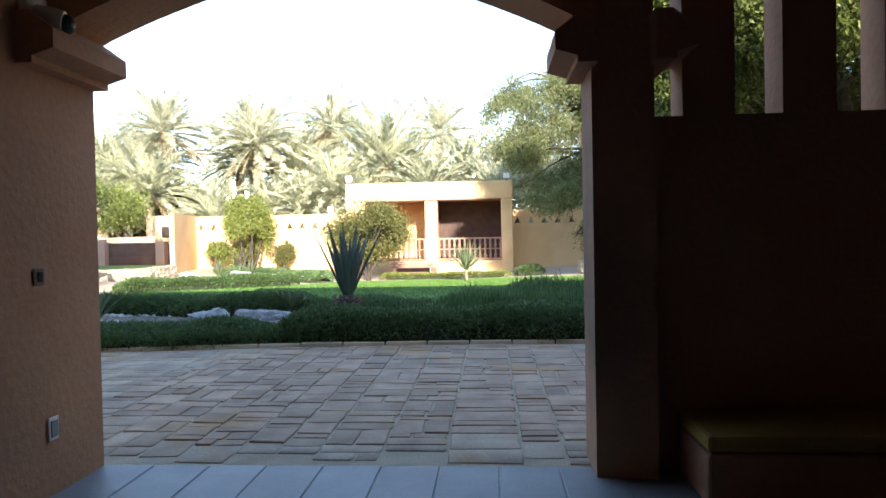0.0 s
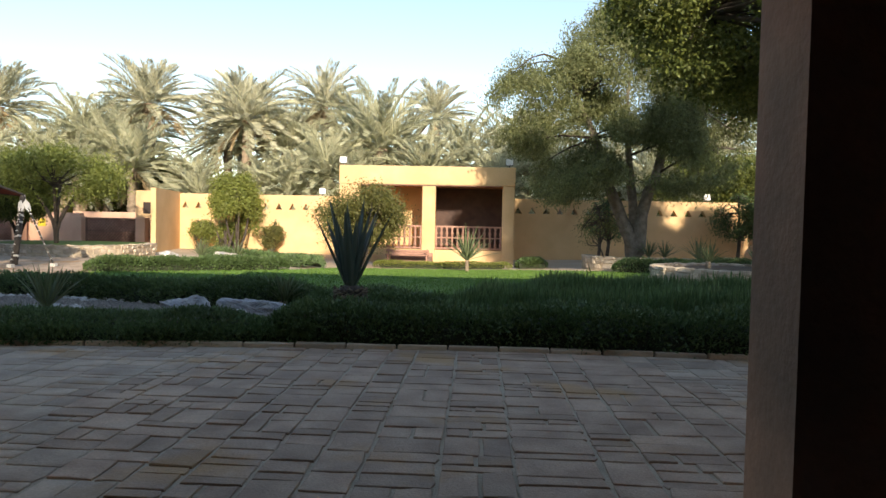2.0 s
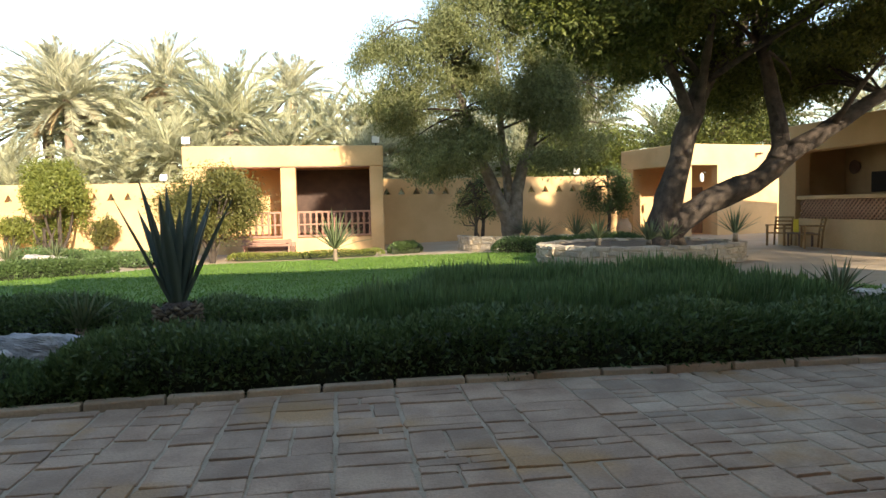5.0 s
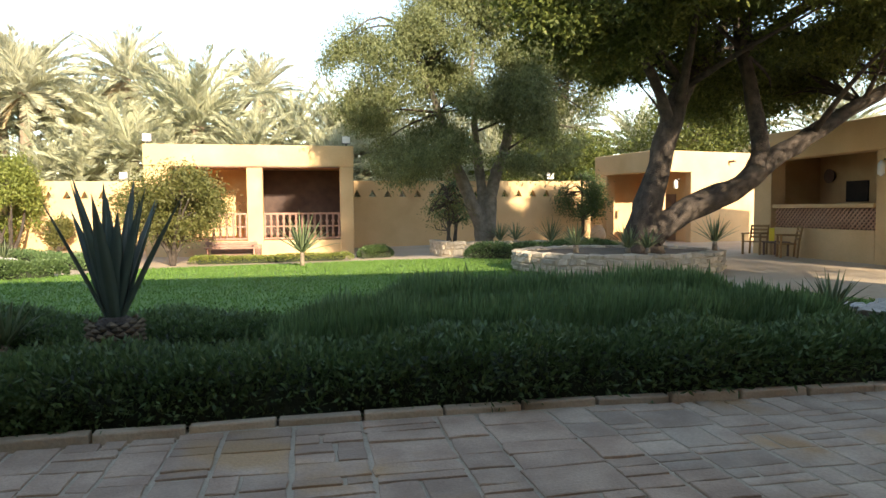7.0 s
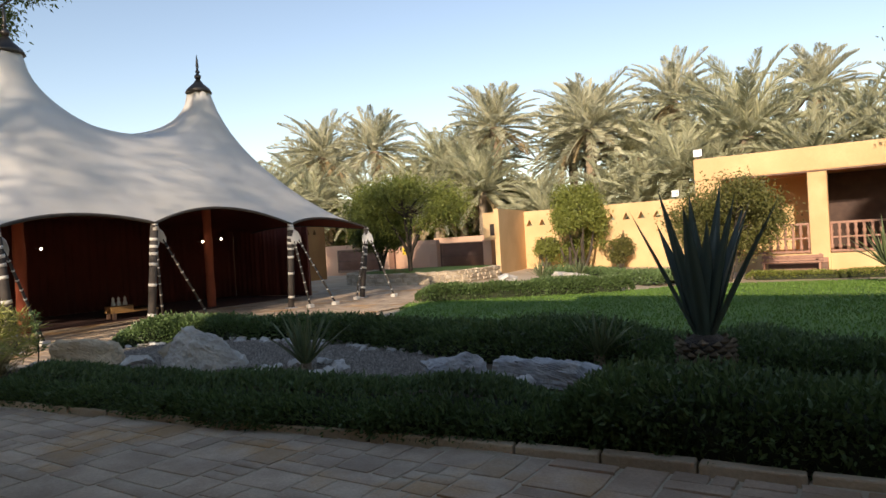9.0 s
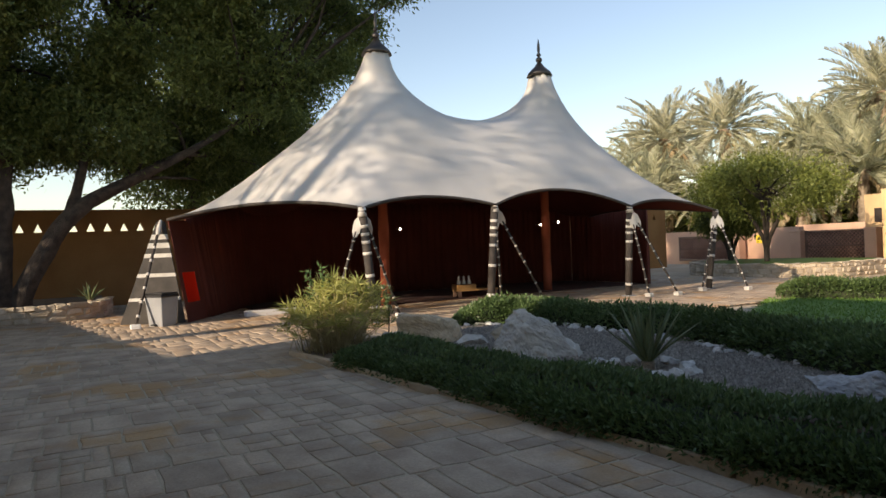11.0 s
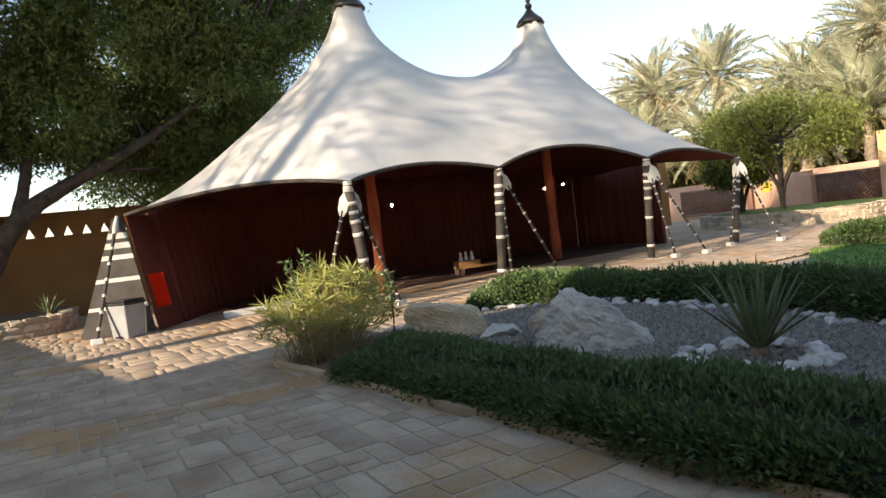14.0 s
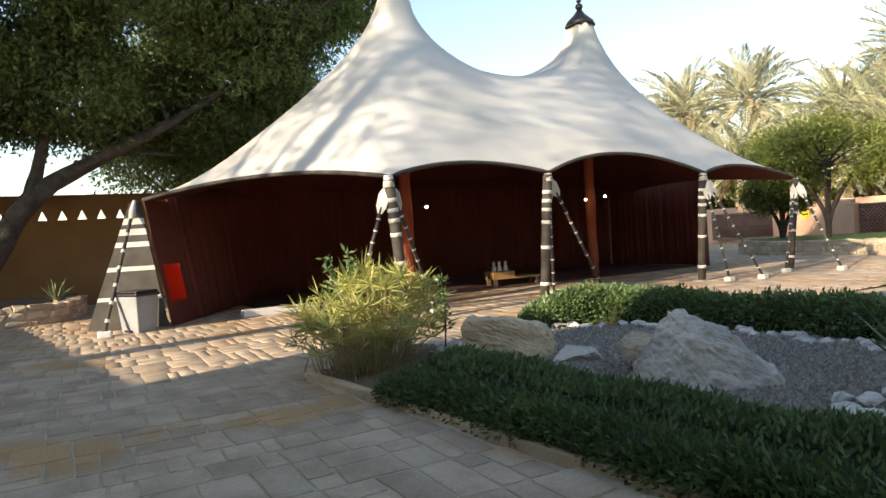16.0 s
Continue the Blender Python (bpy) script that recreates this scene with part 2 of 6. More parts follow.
def add_box(bm, x0, y0, z0, x1, y1, z1, m=None):
    vs = [bm.verts.new((x, y, z)) for z in (z0, z1) for x, y in ((x0, y0), (x1, y0), (x1, y1), (x0, y1))]
    if m:
        for v in vs:
            v.co = m @ v.co
    for f in ((3, 2, 1, 0), (4, 5, 6, 7), (0, 1, 5, 4), (1, 2, 6, 5), (2, 3, 7, 6), (3, 0, 4, 7)):
        bm.faces.new([vs[i] for i in f])
    return bm


def bevel(bm, w, seg=2):
    bmesh.ops.bevel(bm, geom=bm.edges[:], offset=w, segments=seg, affect="EDGES", profile=0.5)
    return bm


def box(x0, y0, z0, x1, y1, z1, bev=0.0, seg=2):
    bm = add_box(bmesh.new(), x0, y0, z0, x1, y1, z1)
    return bevel(bm, bev, seg) if bev else bm


def add_tube(bm, pts, radii, sides=10, wob=0.0, cap=True):
    pts = [Vector(p) for p in pts]
    rings, ref = [], Vector((0.31, 0.95, 0.1))
    for i, p in enumerate(pts):
        d = (pts[min(i + 1, len(pts) - 1)] - pts[max(i - 1, 0)]).normalized()
        a = d.cross(ref)
        a = a.normalized() if a.length > 1e-3 else d.orthogonal().normalized()
        b = d.cross(a)
        ring = []
        for k in range(sides):
            t = 2 * math.pi * k / sides
            r = radii[i]
            if wob:
                r *= 1 + wob * noise.noise((p * 1.7 + Vector((math.cos(t), math.sin(t), 0)) * 1.3))
            ring.append(bm.verts.new(p + a * r * math.cos(t) + b * r * math.sin(t)))
        rings.append(ring)
    for r0, r1 in zip(rings, rings[1:]):
        for k in range(sides):
            bm.faces.new((r0[k], r0[(k + 1) % sides], r1[(k + 1) % sides], r1[k])).smooth = True
    if cap:
        bm.faces.new(rings[0][::-1])
        bm.faces.new(rings[-1])
    return bm


def tube(pts, radii, sides=10, wob=0.0):
    return add_tube(bmesh.new(), pts, radii, sides, wob)


def smooth_path(pts, n):
    """Catmull-Rom through rows of equal length"""
    p = np.asarray(pts, float)
    q = np.vstack([2 * p[0] - p[1], p, 2 * p[-1] - p[-2]])
    out = []
    for s in np.linspace(0, len(p) - 1 - 1e-6, n):
        i, t = int(s), s - int(s)
        a, b, c, d = q[i : i + 4]
        out.append(0.5 * (2 * b + (c - a) * t + (2 * a - 5 * b + 4 * c - d) * t * t + (3 * b - a - 3 * c + d) * t**3))
    return np.array(out)


def blades(base, way, length, width, rng, flat=None):
    """Leaf quads: rows of foot, direction, length, width. Returns verts, faces."""
    n = len(base)
    way = way / (np.linalg.norm(way, axis=1, keepdims=True) + 1e-9)
    side = np.cross(way, rng.normal(size=(n, 3)) if flat is None else flat)
    side /= np.linalg.norm(side, axis=1, keepdims=True) + 1e-9
    L, W = np.broadcast_to(length, n)[:, None], np.broadcast_to(width, n)[:, None]
    mid = base + way * L * 0.45
    v = np.stack([base, mid + side * W / 2, base + way * L, mid - side * W / 2], 1).reshape(-1, 3)
    return v, np.arange(4 * n).reshape(-1, 4)


def step01(t):
    t = np.clip(t, 0, 1)
    return t * t * (3 - 2 * t)


def base_z(x, y):
    return -0.38 * np.exp(-(((np.asarray(x) + 2) / 9) ** 2 + ((np.asarray(y) - 30) / 8) ** 2))


def ground_z(x, y):
    """The ground with the raised gravel bed"""
    x, y = np.asarray(x, float), np.asarray(y, float)
    rise = step01((y - kerb_y(x) - 0.1) / 0.8) * step01((11.6 - y) / 0.8) * step01((-2.2 - x) / 1.2) * step01((x + 11.2) / 1.0)
    return base_z(x, y) + 0.14 * rise


def gz(x, y):
    return float(ground_z(x, y))


def in_poly(x, y, poly):
    inside = np.zeros(len(x), bool)
    for (ax, ay), (bx, by) in zip(poly, poly[1:] + poly[:1]):
        cross = ((ay > y) != (by > y)) & (x < (bx - ax) * (y - ay) / (by - ay + 1e-12) + ax)
        inside ^= cross
    return inside


KERB_PTS = [(-10.55, 6.92), (-8.9, 7.13), (-7.07, 7.36), (-5.35, 7.55), (-4.1, 7.71), (-2.7, 7.86), (-1.0, 7.99), (1.4, 8.02), (3.8, 7.94), (6.2, 7.8), (8.6, 7.5), (11.0, 7.1)]


def kerb_y(x):
    return np.interp(x, [p[0] for p in KERB_PTS], [p[1] for p in KERB_PTS])


# ---- ground ----
def sheet(name, x0, x1, y0, y1, nx, ny, dz, material, poly=None, zf=base_z):
    xs, ys = np.linspace(x0, x1, nx), np.linspace(y0, y1, ny)
    X, Y = np.meshgrid(xs, ys)
    v = np.stack([X, Y, zf(X, Y) + dz], -1).reshape(-1, 3)
    i = np.arange((ny - 1) * nx).reshape(ny - 1, nx)[:, :-1].ravel()
    f = np.stack([i, i + 1, i + nx + 1, i + nx], 1)
    if poly:
        c = v[f].mean(1)
        f = f[in_poly(c[:, 0], c[:, 1], poly)]
        used = np.unique(f)
        remap = np.zeros(len(v), int)
        remap[used] = np.arange(len(used))
        v, f = v[used], remap[f]
    return np_mesh(name, v, f, material, None, True)


edge = np.concatenate([np.linspace(-700, -60, 5), np.linspace(-50, 50, 101), np.linspace(60, 700, 5)])
X, Y = np.meshgrid(edge, edge + 10)
v = np.stack([X, Y, base_z(X, Y) - 0.03], -1).reshape(-1, 3)
nx = len(edge)
i = np.arange((nx - 1) * nx).reshape(nx - 1, nx)[:, :-1].ravel()
tagged(np_mesh("ground", v, np.stack([i, i + 1, i + nx + 1, i + nx], 1), SAND, None, True), "pale sandy ground of the walled garden", "ground", kind="structure")

LAWN_POLY = [(-7.6, 12.4), (-9.6, 15.5), (-10.9, 17.7), (-8.6, 19.4), (-6.2, 21.6), (-5.2, 24.6), (-2.5, 26.6), (1.5, 27.0), (4.6, 25.6), (6.4, 23.4), (6.2, 20.5), (5.0, 18.0), (6.2, 15.4), (8.4, 13.6), (8.8, 12.0), (5.0, 11.6), (0.0, 11.4), (-4.0, 11.8)]
tagged(sheet("lawn", -11.5, 9.5, 11, 28, 106, 86, 0.02, LAWN, LAWN_POLY), "short bright green lawn", "lawn", kind="structure")
rng = np.random.default_rng(5)
bx, by = rng.uniform(-11, 9, 90000), rng.uniform(11.4, 27, 90000)
keep = in_poly(bx, by, LAWN_POLY)
bx, by = bx[keep], by[keep]
v, f = blades(np.stack([bx, by, ground_z(bx, by) + 0.015], 1), np.stack([rng.normal(0, 0.5, len(bx)), rng.normal(0, 0.5, len(bx)), np.ones(len(bx))], 1), rng.uniform(0.03, 0.07, len(bx)), 0.02, rng)
tagged(np_mesh("grass", v, f, L_GRASS), "short mown green grass blades", "grass", kind="stuff")

BED_POLY = [(px, py + 0.07) for px, py in KERB_PTS] + [ (11.0, 9.8), (8.6, 11.9), (5.0, 12.6), (0.0, 12.6), (-4.0, 12.6), (-8.0, 12.8), (-10.6, 12.3), (-11.4, 10.6), (-11.2, 8.2)]
tagged(sheet("planting_bed", -11.6, 11.2, 6.8, 13.0, 150, 60, 0.01, SOIL, BED_POLY, ground_z), "dark earth planting bed behind the kerb", "planting bed", kind="structure")

GRAVEL_POLY = [(-9.9, 7.95), (-8.4, 8.1), (-6.5, 8.25), (-4.9, 8.4), (-4.3, 8.9), (-4.4, 9.7), (-5.0, 10.3), (-6.3, 10.8), (-8.0, 10.8), (-9.6, 10.4), (-10.4, 9.4), (-10.4, 8.4)]
tagged(sheet("gravel_bed", -11, -2.6, 7.8, 11.2, 85, 40, 0.03, GRAVEL, GRAVEL_POLY, ground_z), "grey gravel bed between hedges", "gravel", kind="structure")
bx, by = rng.uniform(-11, -2.6, 30000), rng.uniform(7.8, 11.2, 30000)
keep = in_poly(bx, by, GRAVEL_POLY)
bx, by = bx[keep], by[keep]
n = len(bx)
tet = np.array([[1, 0, -0.5], [-0.5, 0.87, -0.5], [-0.5, -0.87, -0.5], [0.1, 0.1, 0.7]])
sc = rng.uniform(0.011, 0.030, n)[:, None, None]
ang = rng.uniform(0, 6.28, n)
rot = np.stack([np.stack([np.cos(ang), -np.sin(ang), 0 * ang], -1), np.stack([np.sin(ang), np.cos(ang), 0 * ang], -1), np.stack([0 * ang, 0 * ang, 1 + 0 * ang], -1)], 1)
v = (np.einsum("nij,kj->nki", rot, tet) * sc + np.stack([bx, by, ground_z(bx, by) + 0.04], -1)[:, None]).reshape(-1, 3)
f = (np.array([[0, 1, 3], [1, 2, 3], [2, 0, 3]])[None] + 4 * np.arange(n)[:, None, None]).reshape(-1, 3)
tagged(np_mesh("gravel", v, f, GRAVEL), "small loose grey gravel stones", "gravel", kind="stuff")

# ---- paving base ----
PAVE_POLY = [(-24, 3.0), (-24, -5.0), (11, -5.0), *[(px, py - 0.1) for px, py in KERB_PTS[::-1]], (-11.5, 8.0), (-11.6, 11.0), (-11.6, 15.5), (-12, 24), (-24, 24)]
tagged(sheet("pavement", -24.2, 11.2, -6, 24.2, 178, 150, 0.001, MORTAR, PAVE_POLY), "mortar bed under the stone paving", "pavement", kind="structure")


# ---- gatehouse ----
def wall(name, poly, z0, z1, material, label, cat="wall"):
    """Upright prism over a plan outline"""
    bm = bmesh.new()
    lo = [bm.verts.new((x, y, z0)) for x, y in poly]
    hi = [bm.verts.new((x, y, z1)) for x, y in poly]
    k = len(poly)
    bm.faces.new(lo[::-1])
    bm.faces.new(hi)
    for a in range(k):
        bm.faces.new((lo[a], lo[(a + 1) % k], hi[(a + 1) % k], hi[a]))
    bmesh.ops.recalc_face_normals(bm, faces=bm.faces[:])
    return tagged(part(name, bm, material), label, cat, kind="structure")


XL, XR, YI, YO = -2.14, 1.16, 2.84, 3.24          # arch jambs, inner and outer face
SPRING = 2.82


def arch_wall():
    """Wall over the opening with a low pointed arch cut into it"""
    bm = bmesh.new()
    half, mid = (XR - XL) / 2, (XL + XR) / 2
    prof = []
    for k in range(25):
        s = -1 + k / 12
        prof.append((mid + s * half, SPRING + 0.56 * (1 - abs(s) ** 1.35) ** 0.9))
    rows = []
    for x, z in prof:
        yo = 2.95 + (YO - 2.95) * (x - XL) / (XR - XL)
        rows.append([bm.verts.new((x, yo - 0.45, z)), bm.verts.new((x, yo, z)), bm.verts.new((x, yo, 5.2)), bm.verts.new((x, yo - 0.45, 5.2))])
    for a, b in zip(rows, rows[1:]):
        for k in range(4):
            bm.faces.new((a[k], b[k], b[(k + 1) % 4], a[(k + 1) % 4]))
    bm.faces.new(rows[0][::-1])
    bm.faces.new(rows[-1])
    bmesh.ops.recalc_face_normals(bm, faces=bm.faces[:])
    return tagged(part("wall_arch", bm, PLASTER_IN), "brown plaster wall over a pointed archway", "wall", kind="structure")


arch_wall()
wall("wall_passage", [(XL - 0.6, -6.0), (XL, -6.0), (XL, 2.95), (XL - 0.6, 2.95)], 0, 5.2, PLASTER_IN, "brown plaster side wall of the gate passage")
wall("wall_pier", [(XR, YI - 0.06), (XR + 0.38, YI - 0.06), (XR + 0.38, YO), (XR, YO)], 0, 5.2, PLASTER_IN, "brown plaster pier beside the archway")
# wing left of the passage is never in view; sized by its shadow
wall("wall_front_left", [(-6.6, YO - 0.4), (XL - 0.6, 2.55), (XL - 0.6, 2.95), (-6.6, YO)], 0, 4.75, PLASTER, "unseen ochre plaster front wall of the gatehouse")
wall("wall_end", [(-6.6, -6.0), (-6.2, -6.0), (-6.2, YO - 0.4), (-6.6, YO - 0.4)], 0, 4.75, PLASTER, "unseen ochre plaster end wall of the gatehouse")
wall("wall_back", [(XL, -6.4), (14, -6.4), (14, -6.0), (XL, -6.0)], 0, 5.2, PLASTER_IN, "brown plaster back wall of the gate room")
# out of view: length and height chosen for the shadow edge near the tent
wall("wall_shade_left", [(-8.5, -6.4), (XL, -6.4), (XL, -6.0), (-8.5, -6.0)], 0, 5.2, PLASTER, "unseen ochre plaster wall added to cast the paving's shadow edge")
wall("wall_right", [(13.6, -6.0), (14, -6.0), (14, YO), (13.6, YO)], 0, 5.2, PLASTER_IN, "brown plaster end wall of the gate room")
# slotted wall beside the pier
SY0, SY1, SILL = 3.0, 3.28, 2.28
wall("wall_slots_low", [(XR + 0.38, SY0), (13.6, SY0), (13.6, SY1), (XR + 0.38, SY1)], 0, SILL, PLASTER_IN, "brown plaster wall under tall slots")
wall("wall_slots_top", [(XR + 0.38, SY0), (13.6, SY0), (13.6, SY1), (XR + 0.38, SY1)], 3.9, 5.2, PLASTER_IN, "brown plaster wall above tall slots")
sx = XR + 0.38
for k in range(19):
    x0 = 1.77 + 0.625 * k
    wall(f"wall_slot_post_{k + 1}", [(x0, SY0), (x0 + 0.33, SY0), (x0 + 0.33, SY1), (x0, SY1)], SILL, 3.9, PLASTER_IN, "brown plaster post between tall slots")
# unseen wing roof and parapet, added to shade the court
tagged(part("ceiling_wing", box(-6.6, -5.998, 4.752, XL - 0.602, YO, 5.0), PLASTER_IN), "unseen flat plaster roof of the gatehouse wing", "ceiling", kind="structure")
tagged(part("parapet_wing", box(-6.6, YO - 0.3, 5.002, XL - 0.602, YO, 5.3), PLASTER), "unseen low plaster parapet on the wing roof", "parapet", kind="structure")
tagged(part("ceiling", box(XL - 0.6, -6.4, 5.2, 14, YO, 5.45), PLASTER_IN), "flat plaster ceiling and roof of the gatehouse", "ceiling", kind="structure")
tagged(part("parapet", box(XL - 0.6, YO - 0.3, 5.45, 14, YO, 5.75), PLASTER), "low plaster parapet on the gatehouse roof", "parapet", kind="structure")


def impost(name, prof, along0, along1, axis, mirror):
    bm = bmesh.new()
    rows = []
    for a in (along0, along1):
        rows.append([bm.verts.new((mirror[0] + mirror[1] * px, a, z) if axis == "y" else (a, mirror[0] + mirror[1] * px, z)) for px, z in prof])
    k = len(prof)
    for i in range(k):
        bm.faces.new((rows[0][i], rows[0][(i + 1) % k], rows[1][(i + 1) % k], rows[1][i]))
    bm.faces.new(rows[0][::-1])
    bm.faces.new(rows[1])
    bmesh.ops.recalc_face_normals(bm, faces=bm.faces[:])
    return tagged(part(name, bm, PLASTER_IN), "stepped plaster impost moulding at the arch spring", "moulding", kind="structure")


PROF = [(-0.02, 2.56), (0.10, 2.56), (0.10, 2.60), (0.23, 2.64), (0.23, 2.75), (0.08, 2.86), (-0.02, 2.86)]
impost("trim_1", PROF, 2.2, 2.96, "y", (XL, 1))
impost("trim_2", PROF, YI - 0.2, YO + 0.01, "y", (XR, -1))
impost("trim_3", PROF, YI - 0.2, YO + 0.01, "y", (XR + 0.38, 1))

cctv = thing("security_camera", (XL + 0.03, 2.32, 2.86), "white dome security camera on the passage wall", "security camera")
bm = bmesh.new()
add_box(bm, -0.03, -0.09, -0.12, 0.03, 0.09, 0.12)
part("mount", bevel(bm, 0.015), WHITE, cctv)
bm = tube([(0.02, 0, -0.02), (0.10, 0.03, -0.03), (0.16, 0.05, -0.04)], [0.085, 0.085, 0.075], 16)
part("housing", bm, WHITE, cctv)
bm = bmesh.new()
bmesh.ops.create_uvsphere(bm, u_segments=16, v_segments=8, radius=0.06, matrix=Matrix.Translation((0.16, 0.05, -0.04)))
part("lens_dome", bm, BLACKPL, cctv, "black glossy lens dome")

sw = thing("light_switch", (XL + 0.004, 2.33, 1.34), "brown wall switch plate on the passage wall", "switch")
part("plate", box(0, -0.045, -0.05, 0.012, 0.045, 0.05, 0.004), WOOD, sw)
part("rocker", box(0.013, -0.02, -0.03, 0.02, 0.02, 0.03, 0.003), DARK, sw)
so = thing("wall_socket", (XL + 0.004, 2.42, 0.42), "white wall socket plate low on the wall", "socket")
part("plate", box(0, -0.045, -0.07, 0.012, 0.045, 0.07, 0.004), WHITE, so)
part("cover", box(0.013, -0.03, -0.05, 0.02, 0.03, 0.05, 0.003), GREYPL, so)
bn = thing("wall_bench", (3.9, 2.7, 0), "long built bench with an ochre cushion beside the wall", "bench")
part("base", box(-2.2, -0.35, 0, 2.6, 0.29, 0.30, 0.02), PLASTER_IN, bn)
part("cushion", box(-2.2, -0.34, 0.302, 2.6, 0.28, 0.40, 0.03), BENCHYEL, bn, "ochre cushion")


# ---- walls of the garden ----
def tri_wall(name, a, b, z0, z1, thick, material, label, tri_from, tri_to, step=0.72, th=0.34, tw=0.36, drop=0.42):
    """A wall from a to b with a row of triangular holes near its top"""
    a, b = Vector((*a, 0)), Vector((*b, 0))
    L, d = (b - a).length, (b - a).normalized()
    nrm = Vector((-d.y, d.x, 0))
    bm = bmesh.new()

    def quadpair(pts):
        f0 = [bm.verts.new(a + d * s + Vector((0, 0, z))) for s, z in pts]
        f1 = [bm.verts.new(a + d * s + nrm * thick + Vector((0, 0, z))) for s, z in pts]
        bm.faces.new(f0)
        bm.faces.new(f1[::-1])
        return f0, f1

    zb, zt = z1 - drop - th, z1 - drop
    cuts = []
    s = tri_from
    while s + tw < tri_to:
        cuts.append(s)
        s += step
    strips = []
    edge = 0.0
    for s in cuts:
        strips.append((edge, s, False))
        strips.append((s, s + tw, True))
        edge = s + tw
    strips.append((edge, L, False))
    for s0, s1, hole in strips:
        if s1 - s0 < 1e-4:
            continue
        if not hole:
            quadpair([(s0, z0), (s1, z0), (s1, zb), (s0, zb)])
            quadpair([(s0, zb), (s1, zb), (s1, zt), (s0, zt)])
            quadpair([(s0, zt), (s1, zt), (s1, z1), (s0, z1)])
        else:
            m = (s0 + s1) / 2
            quadpair([(s0, z0), (s1, z0), (s1, zb), (s0, zb)])
            quadpair([(s0, zb), (m, zt), (s0, zt)])
            quadpair([(s1, zb), (s1, zt), (m, zt)])
            quadpair([(s0, zt), (m, zt), (s1, zt), (s1, z1), (s0, z1)])
            for (p, q) in (((s0, zb), (s1, zb)), ((s1, zb), (m, zt)), ((m, zt), (s0, zb))):
                bm.faces.new([bm.verts.new(a + d * p[0] + Vector((0, 0, p[1]))), bm.verts.new(a + d * q[0] + Vector((0, 0, q[1]))), bm.verts.new(a + d * q[0] + nrm * thick + Vector((0, 0, q[1]))), bm.verts.new(a + d * p[0] + nrm * thick + Vector((0, 0, p[1])))])
    for s0, s1, zz in ((0, L, z1),):
        bm.faces.new([bm.verts.new(a + d * s + nrm * t + Vector((0, 0, zz))) for s, t in ((s0, 0), (s1, 0), (s1, thick), (s0, thick))])
    for s in (0, L):
        bm.faces.new([bm.verts.new(a + d * s + nrm * t + Vector((0, 0, z))) for t, z in ((0, z0), (thick, z0), (thick, z1), (0, z1))])
    bmesh.ops.remove_doubles(bm, verts=bm.verts[:], dist=0.0005)
    bmesh.ops.recalc_face_normals(bm, faces=bm.faces[:])
    return tagged(part(name, bm, material), label, "wall", kind="structure")


tri_wall("wall_north_left", (-16.2, 35.0), (-6.6, 35.0), -0.4, 2.88, 0.35, PLASTER, "ochre plaster garden wall with a row of triangular holes", 0.4, 9.4)
tri_wall("wall_north_right", (1.5, 35.0), (13.9, 35.0), -0.4, 2.92, 0.35, PLASTER, "ochre plaster garden wall with a row of triangular holes", 0.3, 12.2)
tri_wall("wall_west", (-25.5, -14.0), (-25.5, 30.0), -0.2, 2.95, -0.35, SHADED_OCHRE, "shaded ochre plaster boundary wall with triangular holes", 0.4, 43.5, 0.48, 0.28, 0.24, 0.32)
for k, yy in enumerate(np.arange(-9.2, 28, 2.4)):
    wall(f"wall_west_pilaster_{k + 1}", [(-25.5, yy), (-25.5, yy + 0.4), (-25.38, yy + 0.4), (-25.38, yy)], 0, 2.28, SHADED_OCHRE, "shallow plaster pilaster on the boundary wall")
wall("wall_west_cap", [(-25.85, -14), (-25.35, -14), (-25.35, 30), (-25.85, 30)], 2.952, 3.05, SHADED_OCHRE, "plaster coping on the boundary wall")
wall("wall_tower", [(-15.5, 31.0), (-15.25, 31.0), (-16.0, 35.6), (-17.9, 35.6), (-17.9, 34.2), (-16.0, 34.2)], -0.4, 2.95, PLASTER, "ochre plaster gate tower beside the lattice gate")
# no hole here: the opening's shade is a thin dark sheet
wall("wall_tower_opening_shade", [(-17.5, 34.19), (-16.9, 34.19), (-16.9, 34.196), (-17.5, 34.196)], 1.75, 2.35, DARK, "flat dark sheet for the shade of a small gate tower opening", "opening")
wall("wall_gate_low", [(-30, 33.4), (-20.4, 33.4), (-20.4, 33.75), (-30, 33.75)], -0.3, 1.72, PINK, "low pinkish plaster wall beside the gate")
wall("wall_gate_behind", [(-24, 38.6), (-16.5, 38.6), (-16.5, 39), (-24, 39)], -0.3, 1.85, PINK, "pinkish plaster wall behind the gate")
# unseen wall: slant and height set by the shadow before the tent
wall("wall_south_west", [(-26, -4.75), (-6.6, -1.22), (-6.6, -0.87), (-26, -4.4)], 0, 2.46, PLASTER, "unseen low ochre plaster wall added to bound the sun patch")


# ---- pavilion ----
PX0, PX1, PY, PH = -6.74, 1.63, 32.0, 4.26
pg = gz(-2, 32)
pav = thing("garden_pavilion", (0, 0, 0), "ochre plaster garden pavilion with two open bays and wooden rails", "pavilion")
DECK = 0.30


def pier(name, x0, x1, y0, y1, z0, z1):
    return part(name, box(x0, y0, z0, x1, y1, z1, 0.03), PLASTER, pav)


pier("pier", PX0, -5.75, PY, PY + 0.5, pg - 0.1, 3.37)
pier("pier", -2.76, -2.12, PY, PY + 0.5, pg - 0.1, 3.37)
pier("pier", 1.06, PX1, PY, PY + 0.5, pg - 0.1, 3.37)
